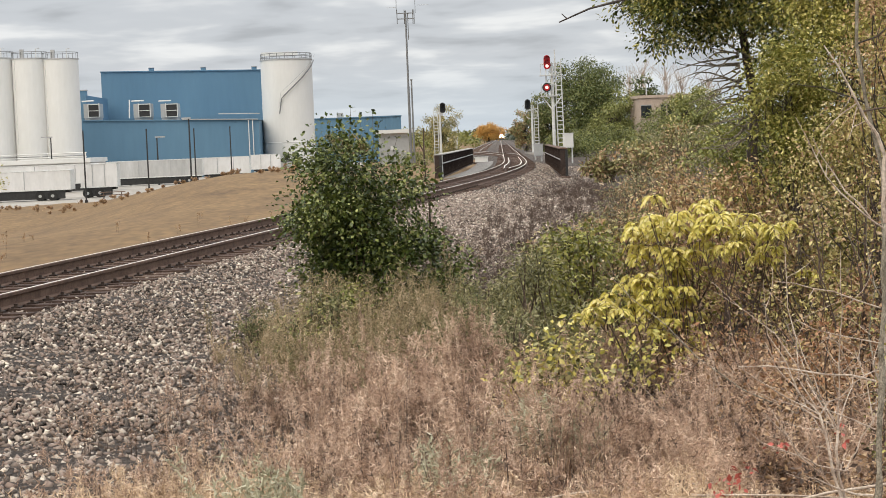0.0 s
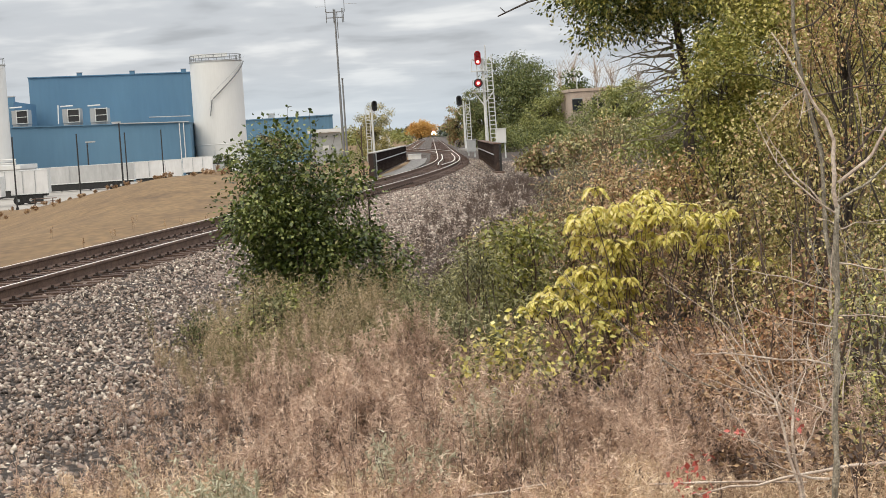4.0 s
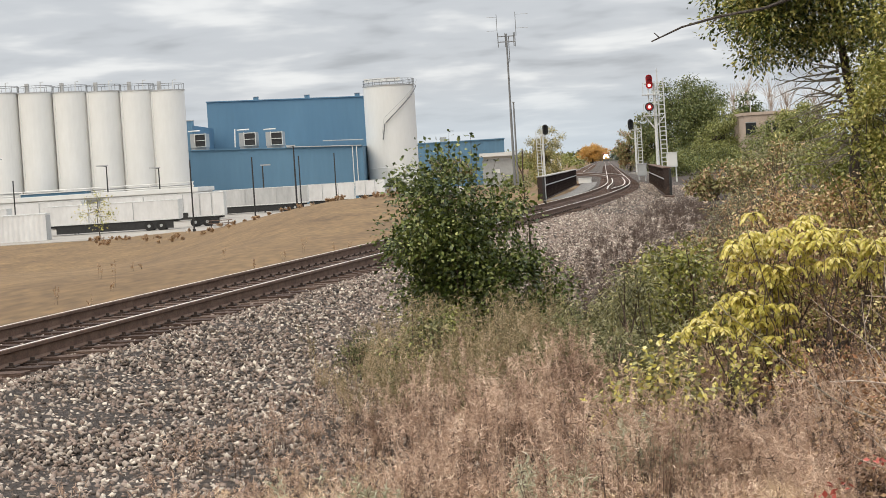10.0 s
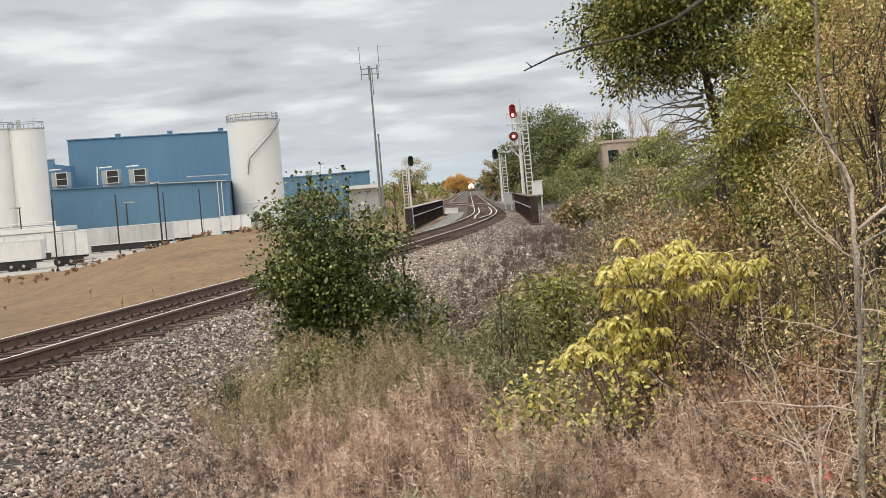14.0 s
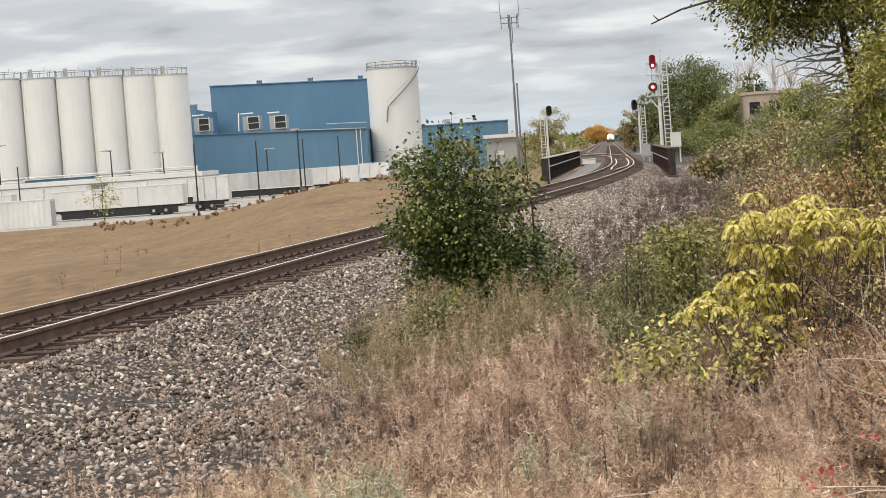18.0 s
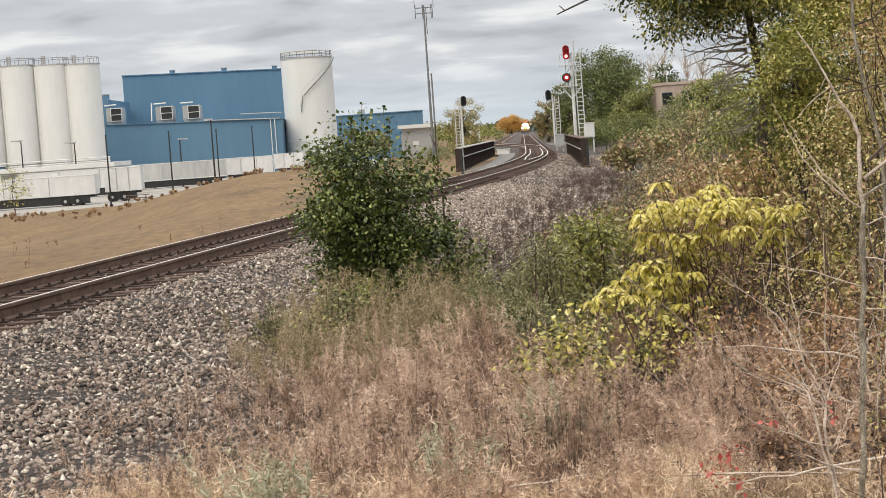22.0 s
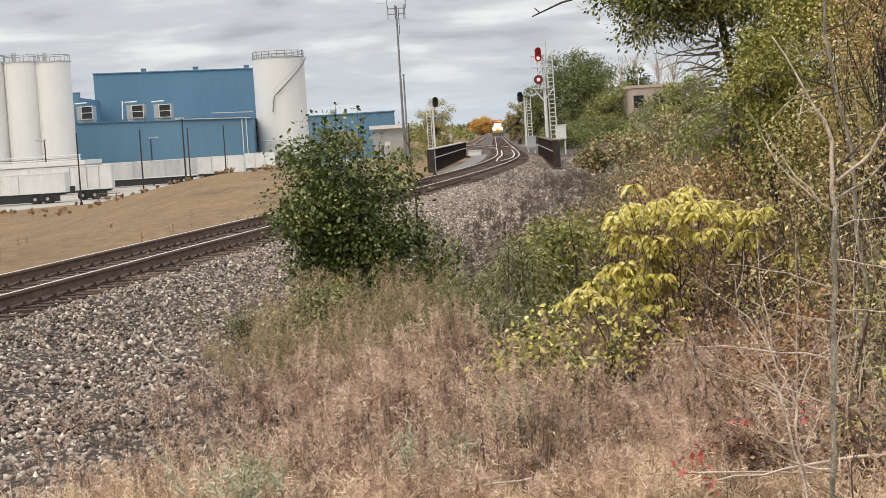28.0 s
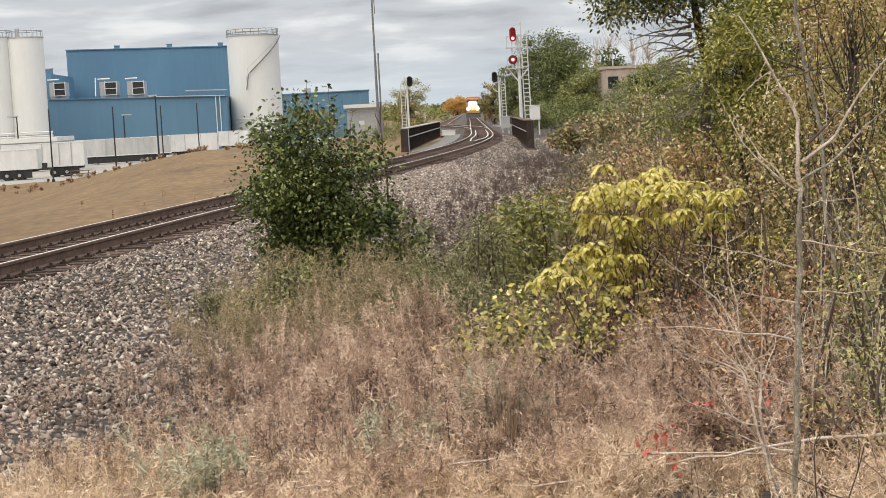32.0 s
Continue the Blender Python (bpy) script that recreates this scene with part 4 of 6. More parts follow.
def build_signals():
    z0 = -0.75
    t = thing("signal_mast", "tall grey signal mast with ladder, showing two red lights", "railway signal", pose(14.75, 140, 0), "railway signals")
    part("mast", Geo().tube([(0, 0, z0), (0, 0, 7.6)], [0.15, 0.12], 10), M_GREYM, t)
    part("foundation", Geo().box(-0.5, -0.5, z0 - 0.3, 0.5, 0.5, z0 + 0.35, c=0.05), M_CONC, t)
    ladder(t, 0.35, z0, 7.9, 0.1, 0.5, -0.1)
    part("finial", Geo().tube([(0.3, 0.1, 7.4), (0.28, 0.1, 8.7)], 0.05, 5), M_GREYM, t)
    for z, s in ((4.9, 1.0), (6.6, 0.9)):
        pl = part("platform", Geo().box(-1.0, -0.3, z - 0.05, 0.4, 0.35, z + 0.03), M_GREYM, t, "steel grating platform")
        for xx in (-0.95, -0.2, 0.3):
            part("platform_post", Geo().tube([(xx, -0.25, z), (xx, -0.25, z + 0.95)], 0.03, 5), M_GREYM, pl)
        part("platform_rail", Geo().tube([(-0.95, -0.25, z + 0.95), (0.3, -0.25, z + 0.95)], 0.03, 5), M_GREYM, pl)
    for a, b in (((-0.85, 0, 4.85), (0, 0, 3.7)), ((0.75, 0, 4.85), (0, 0, 3.9)), ((-0.75, 0, 5.5), (0, 0, 5.5)), ((-0.8, 0, 7.5), (0, 0, 7.5))):
        part("bracket", Geo().tube([a, b], 0.06, 6), M_GREYM, t)
    hd = part("upper_head_post", Geo().tube([(-0.5, 0, 4.9), (-0.5, 0, 8.0)], 0.05, 8), M_GREYM, t)
    head(hd, -0.42, 7.66, 0.27, 0.62, True)
    lo = part("lower_head_bracket", Geo().box(-0.5, -0.05, 5.35, -0.05, 0.05, 5.55), M_GREYM, t)
    head(lo, -0.5, 5.60, 0.37, 0.0, True)
    for x, y, tp, side, lab in ((18.6, 200, 5.15, -0.5, "grey signal mast with a ladder and one dark head"), (7.75, 200, 5.15, 0.35, "grey signal mast with a ladder beside the second track")):
        t = thing("signal_mast", lab, "railway signal", pose(x, y, 0), "railway signals")
        part("mast", Geo().tube([(0, 0, z0), (0, 0, tp + 0.2)], [0.14, 0.11], 10), M_GREYM, t)
        part("foundation", Geo().box(-0.9, -0.7, z0 - 0.3, 1.4, 0.7, z0 + 0.5, c=0.05), M_CONC, t)
        ladder(t, -0.75 if side > 0 else 0.25, z0, tp + 0.1, 0.1, 0.5)
        part("bracket", Geo().box(min(0, side), -0.05, tp - 0.5, max(0, side), 0.05, tp - 0.4), M_GREYM, t)
        hd = part("head_post", Geo().tube([(side, 0, tp - 0.6), (side, 0, tp + 0.5)], 0.06, 8), M_GREYM, t)
        head(hd, side, tp + 0.25, 0.33, 0.55, False)
        part("cage_ring", Geo().tube([(0.9 * math.cos(2 * math.pi * k / 12) * 0.8, 0.1, tp - 0.9 + 0.6 * math.sin(2 * math.pi * k / 12)) for k in range(13)], 0.035, 4), M_GREYM, t)
    for x, y, w, h, lift, mt, lb in ((15.55, 137, 0.8, 1.15, 1.35, M_WHITE, "white relay cabinet beside the signal mast"), (13.3, 139, 0.7, 0.95, 0.75, M_GREYP, "grey relay cabinet on short legs")):
        t = thing("relay_cabinet", lb, "cabinet", pose(x, y, -0.75), "relay cabinets")
        part("body", Geo().box(-w / 2, -0.3, lift, w / 2, 0.3, lift + h, c=0.03), mt, t)
        part("cabinet_top", Geo().box(-w / 2 - 0.06, -0.36, lift + h, w / 2 + 0.06, 0.36, lift + 0.05 + h), mt, t)
        part("door", Geo().box(-w / 2 + 0.05, -0.33, lift + 0.07, w / 2 - 0.05, -0.3, lift - 0.05 + h), mt, t)
        for dx in (-w / 2 + 0.1, w / 2 - 0.1):
            part("leg", Geo().box(dx - 0.05, -0.1, 0, dx + 0.05, 0.1, lift), M_GREYM, t)
    t = thing("radio_mast", "slender grey radio mast with dipole aerials at its top", "mast", pose(4.2, 200, -0.9))
    part("lower_shaft", Geo().tube([(0, 0, 0), (0, 0, 9)], [0.17, 0.14], 10), M_MAST, t)
    part("upper_shaft", Geo().tube([(0, 0, 9), (0, 0, 17.8)], [0.12, 0.10], 8), M_MAST, t)
    part("conduit", Geo().tube([(0.25, 0, 14.4), (0.25, 0, 17.5)], 0.05, 5), M_MAST, t)
    for z in (16.85, 17.5):
        part("crossarm", Geo().box(-1.0, -0.06, z - 0.05, 1.0, 0.06, z + 0.05), M_MAST, t)
    for x in (-1.0, -0.15, 0.85, 1.0):
        part("arm_post", Geo().tube([(x, 0, 16.25), (x, 0, 17.9)], 0.05, 5), M_MAST, t)
    for x, z1 in ((-1.05, 20.1), (1.15, 20.3)):
        a = part("aerial", Geo().tube([(x, 0, 17.5), (x, 0, z1)], 0.035, 5), M_MAST, t, "thin dipole aerial")
        for dz in (0.3, 1.9):
            part("dipole", Geo().tube([(x, 0, z1 - dz), (x + (1.5 if x > 0 else -1.2), 0, z1 - dz)], 0.02, 4), M_GREYP, a)
    t = thing("slim_pole", "slim grey pole beside the radio mast", "pole", pose(4.55, 199, -0.9))
    part("shaft", Geo().tube([(0, 0, 0), (0, 0, 9.6)], [0.12, 0.09], 8), M_MAST, t)
    part("cap", Geo().tube([(0, 0, 9.6), (0, 0, 9.75)], 0.13, 8), M_MAST, t)
    for x, y, h in ((17.2, 360, 2.2), (15.9, 362, 2.0)):
        t = thing("marker_post", "white marker post beside the second track", "post", pose(x, y, -0.7), "marker posts")
        part("board", Geo().box(-0.45, -0.05, 0.4, 0.45, 0.05, h + 0.8, c=0.02), M_WHITE, t)
        part("stake", Geo().box(-0.08, 0.05, 0, 0.08, 0.15, 0.6), M_GREYM, t)
    t = thing("switch_machine", "low pale switch machine box beside the junction", "switch machine", pose(9.3, 150, -0.55))
    part("case", Geo().box(-0.55, -0.4, 0.1, 0.55, 0.4, 0.5, c=0.06), M_WHITE, t)
    part("case_lid", Geo().box(-0.6, -0.45, 0.5, 0.6, 0.45, 0.56, c=0.06), M_GREYM, t)
    part("tie_base", Geo().box(-0.9, -0.25, -0.1, 1.6, 0.25, 0.1), M_TIE, t)
    t = thing("pickup_truck", "white pickup truck parked beyond the junction", "truck", pose(13.9, 330, -0.6))
    part("body", Geo().box(-1.0, -2.6, 0.45, 1.0, 2.6, 1.05, c=0.15), M_WHITE, t)
    cb = part("cab", Geo().prism([(-0.9, -0.9), (0.9, -0.9), (0.85, 1.0), (-0.85, 1.0)], 1.05, 1.8), M_WHITE, t)
    part("windscreen", Geo().box(-0.75, -0.93, 1.15, 0.75, -0.9, 1.7), M_GLASSD, cb)
    for xx in (-0.95, 0.8):
        for yy in (-1.7, 1.7):
            part("wheel", Geo().tube([(xx, yy, 0.38), (xx + 0.2, yy, 0.38)], 0.38, 14), M_RUBBER, t)


def build_brick_house():
    t = thing("flat_roof_house", "pinkish masonry building with dark windows behind the trees", "building", pose(32.2, 205, -0.4))
    part("wall", Geo().box(0, 0, -0.5, 6.5, 8, 6.3), M_STUCCO, t)
    part("parapet", Geo().box(-0.15, -0.15, 6.1, 6.65, 8.1, 6.45), M_STUCCO, t)
    for x in (0.15, 0.75, 2.55, 3.35, 4.5, 5.3):
        wi = part("window", Geo().box(x, -0.06, 3.7, x + 0.66, -0.01, 5.2), M_GLASSD, t, "dark window")
        part("frame", Geo().box(x - 0.05, -0.08, 5.2, x + 0.71, 0, 5.3), M_GREYP, wi)
        part("sill", Geo().box(x - 0.05, -0.12, 3.6, x + 0.71, 0, 3.7), M_STUCCO, wi)
    part("roof_pipe", Geo().tube([(1.0, 1, 6.3), (1.0, 1, 8.0)], 0.06, 5), M_GREYM, t)


def build_train():
    t = thing("locomotive", "orange and black diesel locomotive with headlights on", "locomotive")
    part("frame", Geo().box(-1.5, 0, 0.95, 1.5, 21, 1.55), M_BLACK, t)
    part("pilot", Geo().add([(-1.45, -0.5, 0.2), (1.45, -0.5, 0.2), (1.45, 0, 1.05), (-1.45, 0, 1.05), (-1.45, 0.5, 0.2), (1.45, 0.5, 0.2), (1.45, 0.5, 1.05), (-1.45, 0.5, 1.05)], [(0, 1, 2, 3), (4, 7, 6, 5), (0, 4, 5, 1), (2, 6, 7, 3), (0, 3, 7, 4), (1, 5, 6, 2)]), M_BLACK, t, "black snow plough pilot")
    part("anticlimber", Geo().box(-1.45, -0.15, 1.06, 1.45, 0.2, 1.56, c=0.05), M_NOSE, t, "dull yellow front sill")
    nose = part("nose", Geo().add([(-1.0, 0.3, 1.55), (1.0, 0.3, 1.55), (1.05, 0.5, 2.9), (-1.05, 0.5, 2.9), (-1.3, 2.3, 1.55), (1.3, 2.3, 1.55), (1.3, 2.3, 3.1), (-1.3, 2.3, 3.1)], [(0, 1, 2, 3), (4, 7, 6, 5), (0, 3, 7, 4), (1, 5, 6, 2), (3, 2, 6, 7)]), M_NOSE, t, "dark low nose")
    part("nose_stripe", Geo().box(-0.95, 0.25, 1.7, 0.95, 0.33, 2.0), M_NOSE, nose, "dark nose band")
    part("cab", Geo().prism([(-1.5, 2.3), (1.5, 2.3), (1.5, 5.2), (-1.5, 5.2)], 1.55, 4.0), M_ORANGE, t)
    part("cab_roof", Geo().add([(-1.5, 2.2, 4.0), (1.5, 2.2, 4.0), (1.5, 5.2, 4.0), (-1.5, 5.2, 4.0), (-1.0, 2.3, 4.4), (1.0, 2.3, 4.4), (1.0, 5.1, 4.4), (-1.0, 5.1, 4.4)], [(0, 1, 5, 4), (1, 2, 6, 5), (2, 3, 7, 6), (3, 0, 4, 7), (4, 5, 6, 7), (3, 2, 1, 0)]), M_ORANGE, t, "orange cab roof")
    for x in (-1.2, 0.25):
        part("windscreen", Geo().box(x, 2.24, 3.2, x + 0.95, 2.3, 3.75), M_GLASSD, t, "dark windscreen")
    part("hood_body", Geo().box(-1.0, 5.2, 1.55, 1.0, 20, 4.2, c=0.15), M_ORANGE, t)
    part("radiator", Geo().box(-1.4, 16, 3.4, 1.4, 20, 4.3), M_BLACK, t)
    part("fuel_tank", Geo().box(-1.4, 8, 0.25, 1.4, 13, 0.95, c=0.2), M_BLACK, t)
    for y in (1.8, 3.9, 6.0, 15.0, 17.1, 19.2):
        for x in (-0.8, 0.7):
            part("wheel", Geo().tube([(x, y, 0.52), (x + 0.1, y, 0.52)], 0.52, 16), M_PLATE, t)
    # lamp discs far larger than real lenses; their glare is put into the shape
    for x in (-0.42, 0.42):
        part("headlight", Geo().tube([(x, 0.1, 3.0), (x, 0.5, 3.0)], 0.40, 18), M_LAMP, t, "bright white headlight, oversized to stand in for its glare")
    for x in (-0.95, 0.95):
        part("ditch_light", Geo().tube([(x, -0.25, 2.05), (x, -0.05, 2.05)], 0.34, 16), M_DITCH, t, "bright ditch light, oversized to stand in for its glare")
        part("light_bracket", Geo().box(x - 0.1, -0.12, 1.56, x + 0.1, 0.1, 1.8), M_BLACK, t)
    for x in (-1.4, 1.4):
        part("grab_rail", Geo().tube([(x, 0.1, 1.55), (x, 0.1, 2.6), (x, 2.2, 2.7)], 0.04, 5), M_BLACK, t)
    return t


# ---- plants ----
def clumps(n, centre, radii, rough=0.25, fill=0.55):
    """Centres of leaf clumps inside an uneven ellipsoid."""
    d = unit(RNG.normal(size=(n, 3)))
    q = RNG.random(n) ** (1 / 3 * fill + 0.1)
    wob = 1 + rough * np.sin(d[:, 0] * 5 + centre[0]) * np.cos(d[:, 1] * 4 + d[:, 2] * 6 + centre[1])
    return np.array(centre) + d * (q * wob)[:, None] * np.array(radii)


def foliage(name, parent, centres, n, spread, size, mat, width=0.5, droop=0.35, label=""):
    c = centres[RNG.integers(0, len(centres), n)]
    sp = np.asarray(spread) * RNG.uniform(0.6, 1.3, n)[:, None]
    o = unit(RNG.normal(size=(n, 3))) * (RNG.random(n) ** 0.5)[:, None] * 1.75 * sp * np.array([1, 1, 0.75])
    way = unit(o + RNG.normal(size=(n, 3)) * sp * 0.8)
    me = leaf_mesh(name, c + o, way, size * RNG.uniform(0.6, 1.35, n), mat, width, droop)
    return tagged(part(name, me, None, parent, label), kind="stuff")


def limb(g, a, b, r0, r1, bend=0.12, n=5, sides=6):
    a, b = Vector(a), Vector(b)
    length = (b - a).length
    side = Vector(RNG.normal(size=3)).normalized() * length * bend
    pts = [a.lerp(b, k / n) + side * math.sin(math.pi * k / n) + Vector(RNG.normal(size=3)) * length * 0.012 * (0 < k < n) for k in range(n + 1)]
    g.tube(pts, [r0 + (r1 - r0) * k / n for k in range(n + 1)], sides)
    return pts


def tree(name, label, x, y, h, radii, mat, n, leaf, trunk=0.15, nclump=40, cz=None, lean=(0, 0), droop=0.35, spread=0.16, second=None, fill=0.55, every=0, share=0.25, low=3, crown=None):
    z0 = float(land(x, y))
    t = thing(name, label, "tree", pose(x, y, z0 - 0.1))
    cz = h - radii[2] * 0.9 if cz is None else cz
    mid = crown or lean
    c = clumps(nclump, (mid[0], mid[1], cz), radii, fill=fill)
    g = Geo()
    top = Vector((lean[0], lean[1], cz + radii[2] * 0.4))
    pts = limb(g, (0, 0, 0), top, trunk, trunk * 0.3, 0.02, 8, 9)
    part("trunk", g, M_BARK, t, "rough grey-brown trunk", True)
    g = Geo()
    for k in range(0, nclump, every or (2 if nclump > 60 else 1)):
        s = pts[min(8, low + int(RNG.integers(0, 5)))]
        limb(g, s, c[k], trunk * 0.28, trunk * 0.05, 0.15, 4, 5)
    tagged(part("branchwork", g, M_BARK, t), kind="stuff")
    r = float(np.mean(radii)) * spread
    m = int(n * share) if second else 0
    foliage("crown", t, c, n - m, r, leaf, mat, droop=droop)
    if second:
        foliage("faded_foliage", t, c, m, r, leaf, second, droop=droop, label="leaves turning colour")
    return t


def shrub(name, label, x, y, w, h, mat, n, leaf, nclump=24, stem=M_DTWIG, width=0.5, second=None, share=0.25, z0=None, depth=None, low=0.0, nstem=14, droop=0.3, tight=0.085):
    z0 = float(land(x, y)) if z0 is None else z0
    t = thing(name, label, "shrub", pose(x, y, z0 - 0.03))
    d = (depth or w) / 2
    c = clumps(nclump, (0, 0, h * (0.5 + low)), (w / 2, d, h * (0.5 - low * 0.5)), 0.3, 0.8)
    c[:, 2] = np.clip(c[:, 2], 0.06 * h, h * 1.05)
    g = Geo()
    for k in range(min(nstem, nclump)):
        a = RNG.uniform(0, 6.28)
        limb(g, (0.14 * w * math.cos(a), 0.14 * w * math.sin(a), 0), c[k] * 1.06, 0.011 + 0.004 * h, 0.004, 0.10, 5, 5)
    tagged(part("branchwork", g, stem, t, "thin woody stems"), kind="stuff")
    m = int(n * share) if second else 0
    foliage("foliage", t, c, n - m, tight * (w + h), leaf, mat, width, droop)
    if second:
        foliage("faded_foliage", t, c, m, tight * (w + h), leaf, second, width, droop, "leaves turning colour")
    return t


def sumac(x, y, z, tips):
    """A yellow sumac: stems that end in crowns of long leaves with paired leaflets."""
    t = thing("sumac_shrub", "bright yellow sumac with drooping paired leaflets beside the weeds", "shrub", pose(x, y, z))
    g = Geo()
    at, way, size = [], [], []
    for i, (tx, ty, tz, r) in enumerate(tips):
        a = RNG.uniform(0, 6.28)
        if i % 4 == 0:
            limb(g, (0.62 * tx + 0.12 * math.cos(a), 0.5 * ty + 0.12 * math.sin(a), -0.05), (tx, ty, tz), 0.008, 0.004, 0.07, 6, 5)
        else:
            limb(g, (tx + 0.1 * math.cos(a), ty + 0.1 * math.sin(a), tz - 0.22), (tx, ty, tz), 0.005, 0.003, 0.07, 3, 4)
        for k in range(int(RNG.integers(4, 7))):
            az = 2 * math.pi * k / 5.5 + RNG.uniform(-0.4, 0.4)
            length = r * RNG.uniform(0.75, 1.2)
            up = RNG.uniform(0.25, 0.85)
            out = np.array([math.cos(az), math.sin(az), 0])
            side = np.array([-math.sin(az), math.cos(az), 0])
            pts = []
            for q in np.linspace(0, 1, 8):
                pts.append(np.array([tx, ty, tz]) + out * length * q * (1 - 0.18 * q) + np.array([0, 0, 1.0]) * length * (up * q - 0.85 * q * q))
            g.tube(pts[::2] + [pts[-1]], [0.004, 0.0035, 0.003, 0.0025, 0.002], 4)
            for j in range(1, 8):
                for sg in (-1, 1):
                    at.append(pts[j])
                    way.append(side * sg * 0.8 + (pts[j] - pts[j - 1]) / np.linalg.norm(pts[j] - pts[j - 1]) * 0.6 + np.array([0, 0, -0.25]))
                    size.append(0.062 * (1.15 - 0.4 * abs(j / 7 - 0.45)) * RNG.uniform(0.85, 1.15))
            at.append(pts[-1])
            way.append(pts[-1] - pts[-2])
            size.append(0.06)
    tagged(part("branchwork", g, M_DTWIG, t, "dark slender stems"), kind="stuff")
    part("foliage", leaf_mesh("foliage", np.array(at), unit(np.array(way)), np.array(size), L_YELLOW, 0.46, 0.2), None, t)
    return t


def fluff(name, label, xy, height, mat, stems=9, bits=32, stalk=G_PINK, reach=0.034, width=0.0021, lean=0.75):
    """Tufts of fine branching dry weeds."""
    n = len(xy)
    base = np.stack([xy[:, 0], xy[:, 1], land(xy[:, 0], xy[:, 1])], 1)
    b = np.repeat(base, stems, 0)
    b[:, :2] += RNG.normal(0, 0.025, (len(b), 2))
    mound = 0.92 + 0.5 * np.sin(xy[:, 0] * 4.1 + xy[:, 1] * 1.9) * np.cos(xy[:, 1] * 3.3 - xy[:, 0] * 1.4) + 0.16 * np.sin(xy[:, 0] * 1.3 - xy[:, 1] * 1.1)
    h = np.repeat(height * mound, stems) * RNG.uniform(0.6, 1.15, n * stems)
    az = RNG.uniform(0, 6.28, n * stems)
    ln = np.abs(RNG.normal(0, lean * 0.55, n * stems))
    tip = b + np.stack([np.cos(az) * ln * h, np.sin(az) * ln * h, h * (1 - 0.22 * ln)], 1)
    t = thing(name, label, "weeds", kind="stuff")
    part("stalks", sliver_mesh("stalks", b, tip, np.full(len(b), 0.0028), stalk), None, t)
    q = 0.35 + 0.65 * RNG.random((len(b), bits)) ** 0.6
    p = (b[:, None] + (tip - b)[:, None] * q[..., None] ** 0.9).reshape(-1, 3)
    p[:, 2] += 0.0
    d = RNG.normal(size=p.shape) + np.array([0, 0, 0.35])
    e = p + unit(d) * (reach * RNG.uniform(0.5, 1.5, len(p)))[:, None]
    part("seedheads", sliver_mesh("seedheads", p, e, np.full(len(p), width) * RNG.uniform(0.7, 1.8, len(p)), mat), None, t)
    return t


def spots(n, x0, x1, y0, y1, keep):
    x, y = RNG.uniform(x0, x1, n * 4), RNG.uniform(y0, y1, n * 4)
    k = keep(x, y)
    return np.stack([x[k], y[k]], 1)[:n]


